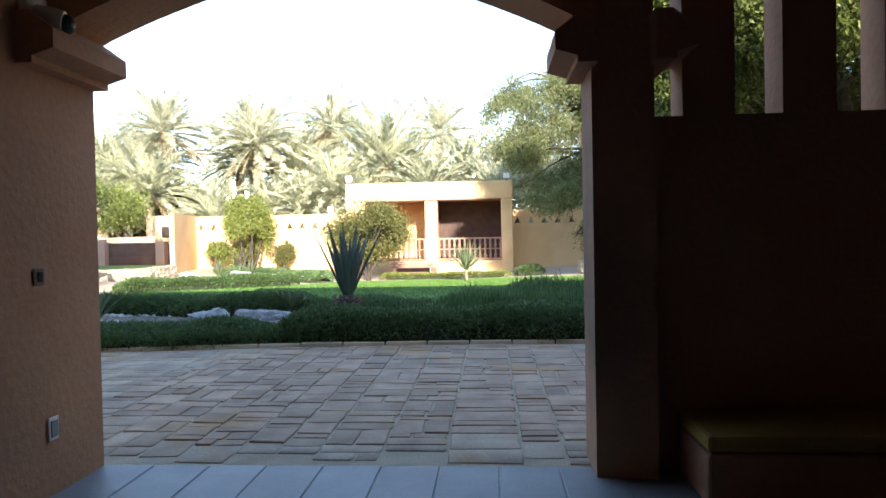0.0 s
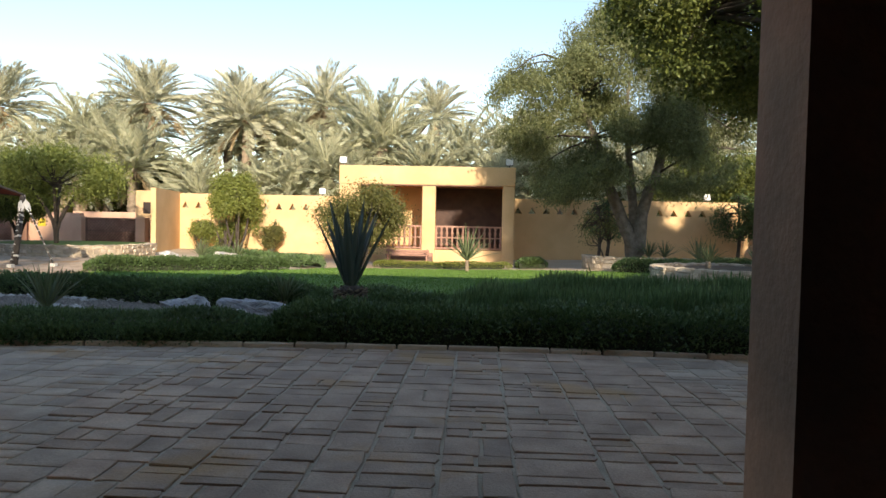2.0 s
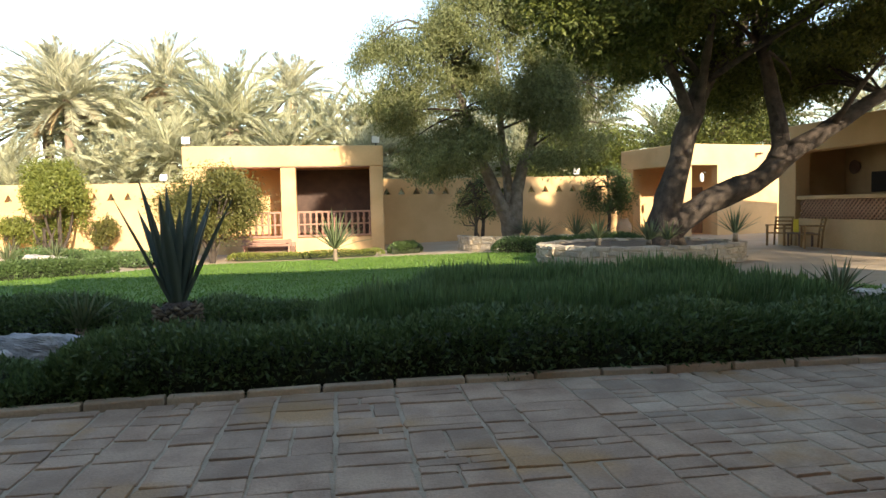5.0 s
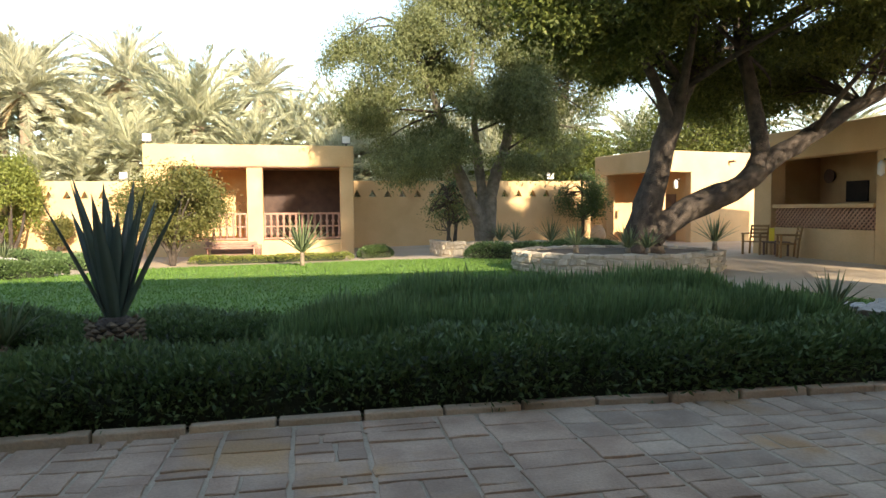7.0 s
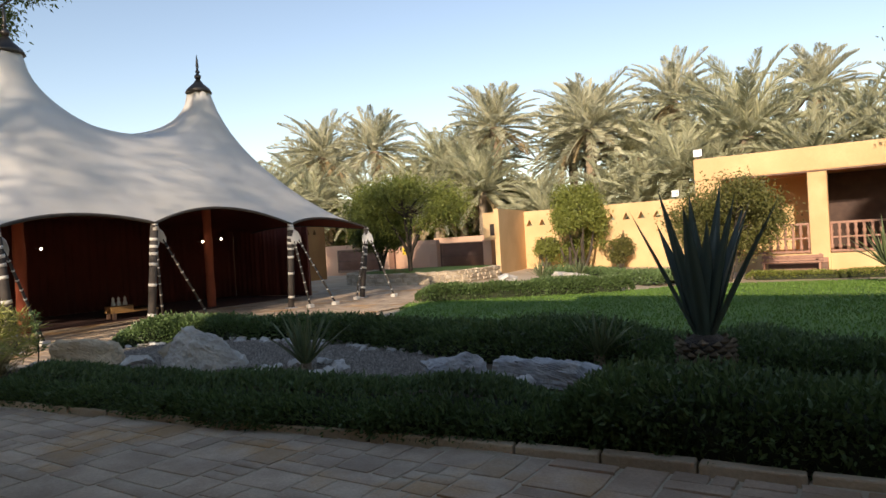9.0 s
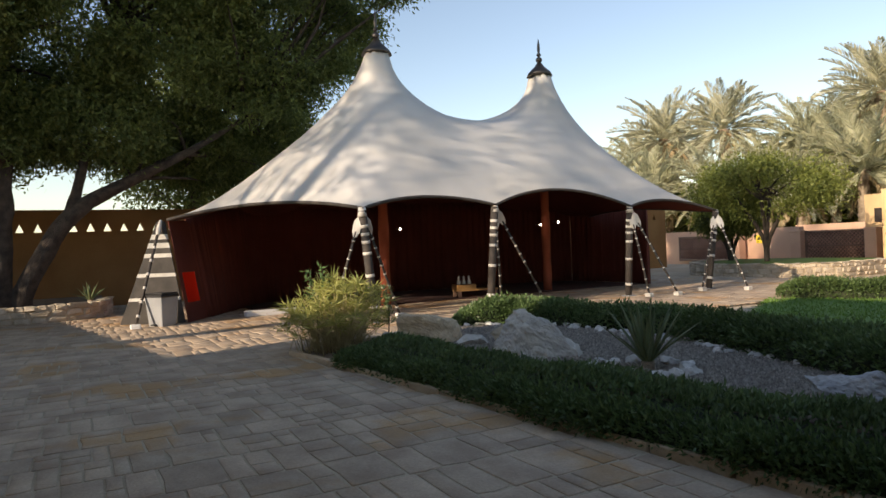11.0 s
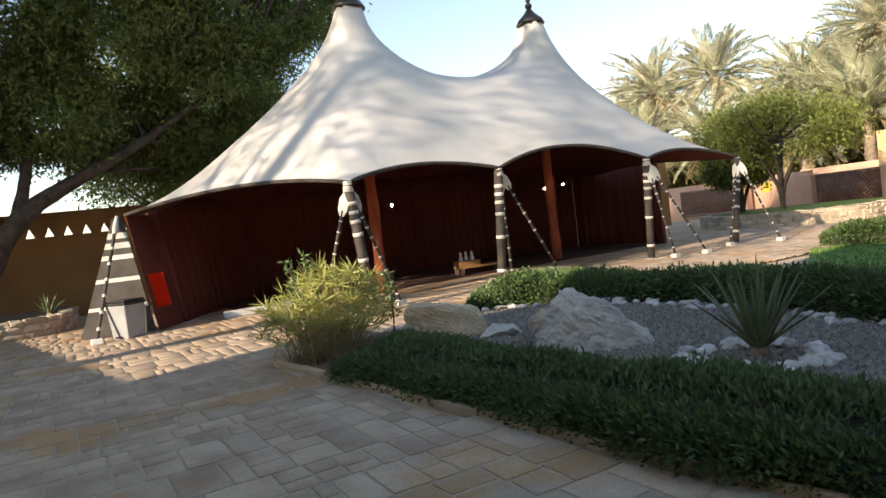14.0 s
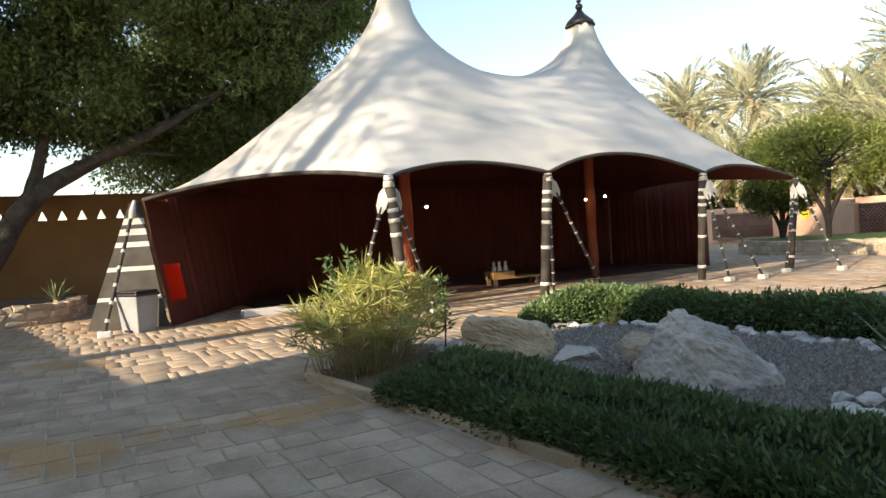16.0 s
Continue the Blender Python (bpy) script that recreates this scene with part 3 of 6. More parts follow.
part("fascia", box(PX0 - 0.02, PY - 0.02, 3.372, PX1 + 0.02, PY + 0.5, PH, 0.04), PLASTER, pav)
part("lintel_edge", box(-5.7, PY - 0.045, 3.33, 1.02, PY - 0.022, 3.369), WOOD, pav, "dark timber lintel edge")
part("side_wall", box(PX0, PY + 0.502, pg - 0.1, PX0 + 0.4, PY + 3.5, PH - 0.01), PLASTER, pav)
part("side_wall", box(PX1 - 0.4, PY + 0.502, pg - 0.1, PX1, PY + 3.5, PH - 0.01), PLASTER, pav)
part("back_wall", box(PX0 + 0.402, PY + 3.2, pg - 0.1, PX1 - 0.402, PY + 3.55, PH - 0.01), PLASTER, pav)
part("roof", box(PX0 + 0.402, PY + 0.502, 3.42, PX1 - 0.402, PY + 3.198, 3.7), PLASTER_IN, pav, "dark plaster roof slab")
part("partition", box(-2.62, PY + 1.4, DECK, -2.3, PY + 3.19, 3.41), PLASTER, pav)
part("deck", box(PX0 + 0.1, PY + 0.08, pg - 0.1, PX1 - 0.1, PY + 3.198, DECK - 0.004), PLASTER, pav)
# added panel: the bay's darkness is put into its colour
part("door", box(-2.28, PY + 3.12, DECK, 1.2, PY + 3.195, 3.4), BAYDARK, pav, "dark brown panel added to keep the right bay dark")


def railing(x0, x1):
    r = new("railing")
    r.parent = pav
    bm = bmesh.new()
    add_box(bm, x0, PY + 0.10, DECK + 1.07, x1, PY + 0.22, DECK + 1.15)
    add_box(bm, x0, PY + 0.12, DECK + 0.55, x1, PY + 0.20, DECK + 0.61)
    add_box(bm, x0, PY + 0.10, DECK + 0.04, x1, PY + 0.22, DECK + 0.12)
    me_rail = part("rail", bm, REDWOOD, r)
    n = int((x1 - x0) / 0.26)
    for k in range(n + 1):
        x = x0 + 0.03 + (x1 - x0 - 0.06) * k / n
        pts = [(x, PY + 0.16, DECK + 0.121), (x, PY + 0.16, DECK + 0.28), (x, PY + 0.16, DECK + 0.34), (x, PY + 0.16, DECK + 0.6), (x, PY + 0.16, DECK + 0.68), (x, PY + 0.16, DECK + 0.80), (x, PY + 0.16, DECK + 0.9), (x, PY + 0.16, DECK + 1.069)]
        part("baluster", tube(pts, [0.055, 0.07, 0.045, 0.05, 0.05, 0.075, 0.045, 0.06], 8), REDWOOD, r)
    return r


railing(-2.1, 1.04)
railing(-5.73, -2.78)
for k in range(3):
    part("step", box(-4.15, PY - 0.30 - 0.32 * (2 - k), pg - 0.05, -2.2, PY - 0.02 - 0.32 * (2 - k), pg + 0.17 * (k + 1), 0.02), WOOD if k < 2 else REDWOOD, pav, "brown timber step")
seat = thing("garden_bench", (-3.3, PY - 1.15, pg), "low brown wooden garden bench before the pavilion", "bench")
part("seat_board", box(-1.0, -0.2, 0.40, 1.0, 0.2, 0.46, 0.01), REDWOOD, seat)
part("back_board", box(-1.0, 0.17, 0.55, 1.0, 0.21, 0.66, 0.01), REDWOOD, seat)
for x in (-0.9, 0.9):
    part("leg", box(x - 0.04, -0.18, 0, x + 0.04, 0.20, 0.398, 0.01), REDWOOD, seat)
    part("back_post", box(x - 0.04, 0.212, 0.0, x + 0.04, 0.25, 0.70), REDWOOD, seat)


def floodlight(x, y, z, rz=0, label="white square floodlight on the pavilion roof edge"):
    f = thing("floodlight", (x, y, z), label, "floodlight", "floodlights", rz=rz)
    part("bracket", box(-0.03, -0.03, 0, 0.03, 0.03, 0.12), STEEL, f)
    part("housing", box(-0.18, -0.02, 0.10, 0.18, 0.12, 0.42, 0.02), STEEL, f)
    part("glass", box(-0.165, -0.035, 0.115, 0.165, -0.021, 0.405, 0.004), LAMPGLASS, f, "white glass front")


floodlight(-6.6, PY + 0.15, PH)
floodlight(1.35, PY + 0.15, PH)
for x in (-8.3, 4.6, 11.6):
    floodlight(x, 35.17, 2.92 if x > 0 else 2.88, label="white floodlight on the garden wall")


# ---- buildings on the east side ----
def east_hall():
    h = thing("courtyard_house", (0, 0, 0), "ochre plaster courtyard house with an open bay over a lattice balustrade", "house")
    x = 14.75
    part("pier", box(x, 22.87, -0.1, x + 0.55, 23.75, 3.05, 0.03), PLASTER, h)
    part("pier", box(x, 13.0, -0.1, x + 0.55, 18.68, 3.05, 0.03), PLASTER, h)
    part("fascia", box(x - 0.02, 13.0, 3.052, x + 0.55, 23.75, 3.95, 0.04), PLASTER, h)
    part("balustrade_base", box(x, 18.682, -0.1, x + 0.5, 22.748, 0.88), PLASTER, h)
    part("sill", box(x - 0.05, 18.70, 1.50, x + 0.45, 22.73, 1.62, 0.015), PLASTER, h)
    lat = new("lattice_panel")
    lat.parent = h
    bm = bmesh.new()
    n = 26
    for k in range(-4, n + 4):
        for s in (1, -1):
            y0 = 18.7 + (22.73 - 18.7) * k / n
            y1 = y0 + s * 0.62
            a, b = max(min(y0, 22.73), 18.7), max(min(y1, 22.73), 18.7)
            if abs(b - a) < 0.02:
                continue
            z0 = 0.882 + 0.616 * (a - y0) / (y1 - y0)
            z1 = 0.882 + 0.616 * (b - y0) / (y1 - y0)
            add_tube(bm, [(x + 0.12 + 0.02 * s, a, z0), (x + 0.12 + 0.02 * s, b, z1)], [0.028, 0.028], 4)
    part("lattice", bm, PINK, lat)
    part("lattice_back", box(x + 0.2, 18.7, 0.884, x + 0.24, 22.73, 1.498), WOOD, lat)
    part("back_wall", box(x + 2.25, 13.4, -0.1, x + 2.55, 23.35, 3.9), PLASTER, h)
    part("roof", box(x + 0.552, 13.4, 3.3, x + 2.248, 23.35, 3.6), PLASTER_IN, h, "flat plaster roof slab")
    part("end_wall", box(x + 0.552, 23.352, -0.1, x + 2.55, 23.75, 3.9), PLASTER, h)
    part("end_wall", box(x + 0.552, 13.0, -0.1, x + 2.55, 13.398, 3.9), PLASTER, h)
    part("floor_slab", box(x + 0.552, 13.4, -0.1, x + 2.248, 23.35, 0.3), PLASTER, h)
    # unseen block, added to throw shade on the corner house front
    part("unseen_shade_block", box(x + 2.56, 14.0, -0.1, x + 7.5, 23.7, 4.2), PLASTER, h)
    # niche shade as a dark panel on the back wall
    part("niche", box(x + 2.21, 21.27, 1.70, x + 2.248, 22.16, 2.36), DARK, h, "flat dark panel for the shade of a square niche")
    bm = bmesh.new()
    bmesh.ops.create_cone(bm, cap_ends=True, segments=20, radius1=0.24, radius2=0.20, depth=0.08, matrix=Matrix.Translation((x + 2.2, 22.85, 2.56)) @ pose(0, 0, 0, 0, 90, 0))
    part("wall_plate", bm, WOOD, h, "round brown wall plate")
    return h


east_hall()


def wall_lantern(x, y, z):
    w = thing("wall_lantern", (x, y, z), "pale hanging lantern on the courtyard house wall", "lantern", "wall lanterns")
    part("bracket", box(-0.02, -0.02, 0.2, 0.10, 0.02, 0.24), STEEL, w)
    part("shade", tube([(-0.1, 0, -0.22), (-0.1, 0, -0.16), (-0.1, 0, 0.1), (-0.1, 0, 0.2)], [0.03, 0.1, 0.1, 0.02], 6), WHITE, w)


wall_lantern(14.68, 18.35, 2.55)
wall_lantern(15.9, 30.6, 2.6)
floodlight(14.76, 20.34, 3.95, -90, "white floodlight above the open bay of the house")


def far_hall():
    """Corner house, turned a little: u runs along its south front, v along its west front"""
    h = thing("corner_house", (14.8, 30.5, 0), "ochre plaster house with an open corner porch beyond the large tree", "house", rz=11.9)

    def block(name, u0, v0, z0, u1, v1, z1, mat=PLASTER, label="", bev=0.0):
        part(name, box(u0, v0, z0, u1, v1, z1, bev), mat, h, label)

    block("corner_pier", 0, 0, -0.1, 0.55, 0.55, 3.15, bev=0.03)
    block("pier", 0, 3.55, -0.1, 0.5, 4.5, 3.15, bev=0.03)
    block("south_wall", 2.0, 0, -0.1, 7.0, 0.4, 4.1, bev=0.03)
    block("fascia", -0.02, -0.02, 3.152, 1.998, 0.5, 4.1, bev=0.03)
    block("fascia", -0.02, 0.502, 3.152, 0.5, 4.5, 4.1, bev=0.03)
    block("porch_wall", 2.4, 0.402, -0.1, 2.7, 4.2, 3.39)
    block("porch_end", 0.502, 3.9, -0.1, 2.398, 4.2, 3.39)
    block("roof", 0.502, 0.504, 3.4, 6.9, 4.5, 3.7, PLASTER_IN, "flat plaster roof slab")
    block("door", 2.36, 1.4, 0, 2.398, 2.4, 2.2, WOOD, "dark timber door")
    block("spout", 4.2, -0.35, 3.62, 4.32, -0.002, 3.72, WOOD, "short timber roof spout", 0.01)
    return h


far_hall()


def armchair(x, y, rz, arms=True):
    c = thing("garden_armchair", (x, y, 0), "orange-brown wooden garden armchair on the courtyard", "armchair", "courtyard seats", rz=rz)
    for a in (-0.28, 0.28):
        part("leg", box(a - 0.03, -0.27, 0, a + 0.03, -0.21, 0.66, 0.006), ORANGEWOOD, c)
        part("leg", tube([(a, 0.22, 0), (a, 0.25, 0.45), (a, 0.34, 0.95)], [0.032, 0.032, 0.028], 6), ORANGEWOOD, c)
        part("armrest", box(a - 0.045, -0.30, 0.662, a + 0.045, 0.27, 0.70, 0.01), ORANGEWOOD, c)
    part("seat", box(-0.245, -0.26, 0.40, 0.245, 0.20, 0.44, 0.01), ORANGEWOOD, c)
    for z in (0.56, 0.68, 0.80, 0.92):
        dy = 0.25 + (z - 0.45) * 0.18
        part("back_slat", box(-0.26, dy - 0.012, z - 0.035, 0.26, dy + 0.012, z + 0.035, 0.006), ORANGEWOOD, c)
    return c


armchair(14.1, 22.75, -62)
armchair(14.1, 21.2, -118)
lb = thing("low_table", (14.3, 22.0, 0), "dark wooden low table between two garden chairs", "table")
part("top", box(-0.25, -0.35, 0.40, 0.25, 0.35, 0.45, 0.01), WOOD, lb)
for a, b in ((-0.2, -0.3), (0.2, -0.3), (-0.2, 0.3), (0.2, 0.3)):
    part("leg", box(a - 0.025, b - 0.025, 0, a + 0.025, b + 0.025, 0.399), WOOD, lb)
ys = thing("yellow_folder", (14.3, 22.2, 0.45), "yellow board standing on the low table", "board")
part("panel", box(-0.01, -0.12, 0.0, 0.01, 0.12, 0.42, 0.004), YELLOW, ys)


# ---- lattice gates ----
def lattice_gate(x0, x1, y, z0, z1, rz=0):
    g = thing("lattice_gate", ((x0 + x1) / 2, y, 0), "brown wooden diamond-lattice gate, closed", "gate", "lattice gates", rz=rz)
    h = (x1 - x0) / 2
    for nm, b in (("top_rail", (-h, -0.05, z1 - 0.1, h, 0.05, z1)), ("bottom_rail", (-h, -0.05, z0, h, 0.05, z0 + 0.12)), ("stile", (-h, -0.045, z0 + 0.121, -h + 0.1, 0.045, z1 - 0.101)), ("stile", (h - 0.1, -0.045, z0 + 0.121, h, 0.045, z1 - 0.101)), ("middle_rail", (-h + 0.101, -0.045, (z0 + z1) / 2 - 0.03, h - 0.101, 0.045, (z0 + z1) / 2 + 0.03))):
        part(nm, box(*b, 0.008), WOOD, g)
    bm = bmesh.new()
    H = z1 - z0 - 0.2
    n = int(2 * h / 0.16)
    for k in range(-8, n + 9):
        for s in (1, -1):
            a0 = -h + 2 * h * k / n
            a1 = a0 + s * H
            a, b = max(min(a0, h - 0.1), -h + 0.1), max(min(a1, h - 0.1), -h + 0.1)
            if abs(b - a) < 0.03:
                continue
            add_tube(bm, [(a, 0.02 * s, z0 + 0.1 + H * (a - a0) / (a1 - a0)), (b, 0.02 * s, z0 + 0.1 + H * (b - a0) / (a1 - a0))], [0.022, 0.022], 4)
    part("lattice", bm, REDWOOD, g)
    part("backing", box(-h + 0.1, 0.05, z0 + 0.12, h - 0.1, 0.07, z1 - 0.1), WOOD, g)
    return g


lattice_gate(-19.85, -17.2, 33.0, 0.15, 1.50)
lattice_gate(-16.6, -15.9, 33.05, 0.15, 1.42)
lattice_gate(-27.2, -23.6, 33.2, 0.15, 1.45)
for x in (-20.15, -16.9, -23.3):
    p = thing("gate_post", (x, 32.95, 0), "square plaster gate post with a flat cap", "post", "gate posts")
    part("shaft", box(-0.24, -0.24, -0.2, 0.24, 0.24, 1.45, 0.02), PINK, p)
    part("cap", box(-0.27, -0.27, 1.452, 0.27, 0.27, 1.54, 0.02), PINK, p)
sg = thing("warning_sign", (-22.4, 33.38, 1.2), "small yellow warning sign on the pink wall", "sign")
part("sheet", box(-0.2, -0.015, -0.2, 0.2, 0, 0.2, 0.004), YELLOW, sg)
part("bars", box(-0.12, -0.02, -0.03, 0.12, -0.016, 0.03), BLACKPL, sg)


# ---- tent ----
tent = thing("event_tent", (0, 0, 0), "large cream canvas tent with two peaks and a dark red lining", "tent")
# plan: corner points of the edge, front side then back side
FRONT = [(-17.14, 6.12, 2.28), (-13.05, 9.08, 2.22), (-13.6, 12.42, 2.31), (-13.5, 16.3, 2.25), (-13.75, 19.7, 2.13)]
BACKS = [(-20.9, 7.6, 2.3), (-21.6, 10.3, 2.3), (-22.0, 13.6, 2.3), (-22.0, 17.0, 2.3), (-20.6, 20.6, 2.2)]
RISE, PULL = [0.24, 0.22, 0.40, 0.24], [0.3, 0.22, 0.26, 0.22]
NU, NV = 97, 61


def edge_row(pts, inward):
    out = []
    for u in np.linspace(0, 4 - 1e-6, NU):
        i, t = int(u), u - int(u)
        a, b = np.array(pts[i]), np.array(pts[i + 1])
        p = a + (b - a) * t
        bow = 4 * t * (1 - t)
        d = (b - a)[:2] / np.linalg.norm((b - a)[:2])
        nrm = np.array([-d[1], d[0]]) * inward
        out.append((*(p[:2] + nrm * PULL[i] * bow), p[2] + RISE[i] * bow))
    return np.array(out)


fr, bk = edge_row(FRONT, 1), edge_row(BACKS, -1)
S = np.linspace(0, 1, NV)[None, :, None]


def eased(row, n=21):
    """The edge with its corners rounded off"""
    q = np.vstack([np.repeat(row[:1], n, 0) + (row[1] - row[0]) * np.arange(-n, 0)[:, None], row, np.repeat(row[-1:], n, 0) + (row[-1] - row[-2]) * np.arange(1, n + 1)[:, None]])
    w = np.hanning(2 * n + 3)[1:-1]
    return np.stack([np.convolve(q[:, k], w / w.sum(), "valid") for k in range(3)], 1)


fade = np.exp(-S * 18)
TX = (fr[:, None, :] * fade + eased(fr)[:, None, :] * (1 - fade)) * (1 - S) + bk[:, None, :] * S
# ends pulled in
for j in range(NV):
    s = j / (NV - 1)
    w = 4 * s * (1 - s)
    TX[:, j, 1] += 0.5 * w * np.linspace(1, 0, NU) ** 3 - 0.5 * w * np.linspace(0, 1, NU) ** 3
Z = TX[:, :, 2].copy()
APEX = [(-16.72, 11.09, 6.33), (-17.3, 16.58, 6.42)]
PL = TX[:, :, :2]
fixed = np.zeros(Z.shape, bool)
fixed[:, 0] = fixed[:, -1] = fixed[0, :] = fixed[-1, :] = True
Z[0, :] += 0.25 * np.sin(np.linspace(0, math.pi, NV))
Z[-1, :] += 0.25 * np.sin(np.linspace(0, math.pi, NV))
a0, a1 = np.array(APEX[0]), np.array(APEX[1])
span = np.linalg.norm((a1 - a0)[:2])
dirv = (a1 - a0)[:2] / span
rel = PL - a0[:2]
along, across = rel @ dirv, np.abs(rel @ np.array([-dirv[1], dirv[0]]))
t = np.clip(along / span, 0, 1)
RIDGE = a0[2] + (a1[2] - a0[2]) * t - 1.55 * (1 - np.abs(2 * t - 1) ** 2.1) ** 0.8
on = (along > 0) & (along < span) & (across < 0.16)
Z[on], fixed[on] = RIDGE[on], True
for ax in APEX:
    d = np.linalg.norm(PL - np.array(ax[:2]), axis=2)
    near = d < 0.34
    Z[near], fixed[near] = ax[2], True
for _ in range(2500):
    A = 0.25 * (Z[:-2, 1:-1] + Z[2:, 1:-1] + Z[1:-1, :-2] + Z[1:-1, 2:]) + 0.0011
    Z[1:-1, 1:-1] = np.where(fixed[1:-1, 1:-1], Z[1:-1, 1:-1], A)
V = np.concatenate([PL, Z[:, :, None]], 2).reshape(-1, 3)
i = (np.arange(NU - 1)[:, None] * NV + np.arange(NV - 1)[None]).ravel()
F = np.stack([i, i + 1, i + NV + 1, i + NV], 1)
np_mesh("canopy", V, F, CANVAS, tent, True)
low = V.copy()
low[:, 2] -= 0.05 + 0.5 * sum(np.exp(-np.linalg.norm(V[:, :2] - np.array(ax[:2]), axis=1) / 0.7) for ax in APEX)
np_mesh("lining", low, F[:, ::-1], LINING, tent, True)
ring = np.concatenate([TX[:, 0, :2], TX[-1, 1:, :2], TX[::-1, -1, :2][1:], TX[0, ::-1, :2][1:]])
rz = np.concatenate([Z[:, 0], Z[-1, 1:], Z[::-1, -1][1:], Z[0, ::-1][1:]])
part("edge_rope", tube([(*p, z - 0.025) for p, z in zip(ring, rz)], [0.035] * len(ring), 6), POLEDARK, tent, "dark roped hem")


def cloth_wall(name, pts, z_at, material, label="", folds=0.06, n=80, tip=(0, 0)):
    """Hanging cloth with upright folds along a plan line"""
    p = smooth_path(pts, n)
    d = np.gradient(p, axis=0)
    d /= np.linalg.norm(d, axis=1, keepdims=True)
    nr = np.stack([-d[:, 1], d[:, 0]], 1)
    w = folds * np.sin(np.arange(n) * 1.9) + folds * 0.5 * np.sin(np.arange(n) * 0.77)
    q = p + nr * w[:, None]
    rows = []
    for s in np.linspace(0, 1, 7):
        z = 0.01 + s * (np.array([z_at(k / (n - 1)) for k in range(n)]) - 0.01)
        slope = np.outer(z * (1 - np.linspace(0, 1, n)), tip)
        rows.append(np.column_stack([q + (p - q) * s * 0.5 + slope, z]))
    v = np.concatenate(rows)
    k = (np.arange(6)[:, None] * n + np.arange(n - 1)[None]).ravel()
    ob = np_mesh(name, v, np.stack([k, k + 1, k + n + 1, k + n], 1), material, tent, True)
    so = ob.modifiers.new("thick", "SOLIDIFY")
    so.thickness = 0.02
    return tagged(ob, label) if label else ob


cloth_wall("side_curtain", [(-17.40, 6.90), (-18.6, 7.62), (-20.4, 8.7), (-21.0, 9.4)], lambda t: 2.42 + 0.5 * t, LINING, "dark red hanging side curtain", tip=(-0.237, -0.123))
cloth_wall("back_curtain", [(-21.0, 9.4), (-21.4, 13.0), (-21.3, 17.0), (-20.3, 20.0)], lambda t: 2.95, LINING, "dark red hanging back curtain", n=160)
cloth_wall("side_curtain", [(-20.3, 20.0), (-18.8, 20.3), (-17.6, 20.3), (-16.6, 20.0)], lambda t: 2.75, LINING, "dark red hanging side curtain")
lean = (Vector((-17.14, 6.12, 2.28)) - Vector((-16.60, 6.40, 0.0))) / 2.28
mdoor = Matrix(((-0.84, -0.54, lean.x, -16.60), (0.54, -0.84, lean.y, 6.40), (0, 0, 1, 0), (0, 0, 0, 1)))
for nm, s0, s1, zz0, zz1 in (("curtain_foot", 0, 0.95, 0.01, 0.42), ("curtain_edge", 0, 0.15, 0.422, 1.08), ("curtain_fold", 0.78, 0.95, 0.422, 1.08), ("curtain_head", 0, 0.95, 1.082, 2.26)):
    part(nm, add_box(bmesh.new(), s0, -0.008, zz0, s1, 0.008, zz1, mdoor), LINING, tent, "dark red hanging cloth")
# sun patch on the curtain: its brightness sits in this panel's own red
bm = bmesh.new()
bm.faces.new([bm.verts.new(mdoor @ Vector(q)) for q in ((0.152, 0, 0.422), (0.778, 0, 0.422), (0.778, 0, 1.08), (0.152, 0, 1.08))])
part("sun_patch", bm, L_RED, tent, "sun patch on the red curtain, put into a bright see-through panel")
part("carpet", box(-21.2, 8.2, -0.02, -16.75, 20.0, 0.025), CARPET, tent, "dark red floor carpet")
part("threshold", box(-17.0, 7.65, 0.0, -16.7, 9.0, 0.13, 0.02), WHITE, tent, "low pale edge step")

for k, (x, y, z) in enumerate(APEX):
    part("cap", tube([(x, y, z - 0.06), (x, y, z + 0.05), (x, y, z + 0.22), (x, y, z + 0.36)], [0.385, 0.33, 0.15, 0.05], 20), STEEL, tent, "dark metal peak cap")
    part("finial", tube([(x, y, z + 0.34 + h) for h in (0, 0.03, 0.09, 0.14, 0.17, 0.20, 0.23, 0.27, 0.30, 0.38, 0.54, 0.74)], [0.03, 0.08, 0.10, 0.08, 0.03, 0.05, 0.07, 0.05, 0.03, 0.045, 0.035, 0.004], 12), STEEL, tent, "dark turned metal finial")
    part("inner_column", tube([(x, y, h) for h in np.linspace(0.026, z - 0.4, 14)], [0.125 + 0.012 * math.sin(j * 2.1) for j in range(14)], 14), ORANGECLOTH, tent, "column wrapped in orange-red cloth")


def banded(name, a, b, r, bands, parent, wide=0.014):
    """A pole in dark wrap with pale bands, as one part with its bands"""
    a, b = Vector(a), Vector(b)
    p = part(name, tube([a, a.lerp(b, 0.5), b], [r, r, r], 10), POLEDARK, parent)
    for s in bands:
        part("pale_band", tube([a.lerp(b, s - wide), a.lerp(b, s + wide)], [r + 0.006] * 2, 10), POLELIGHT, p)
    return p


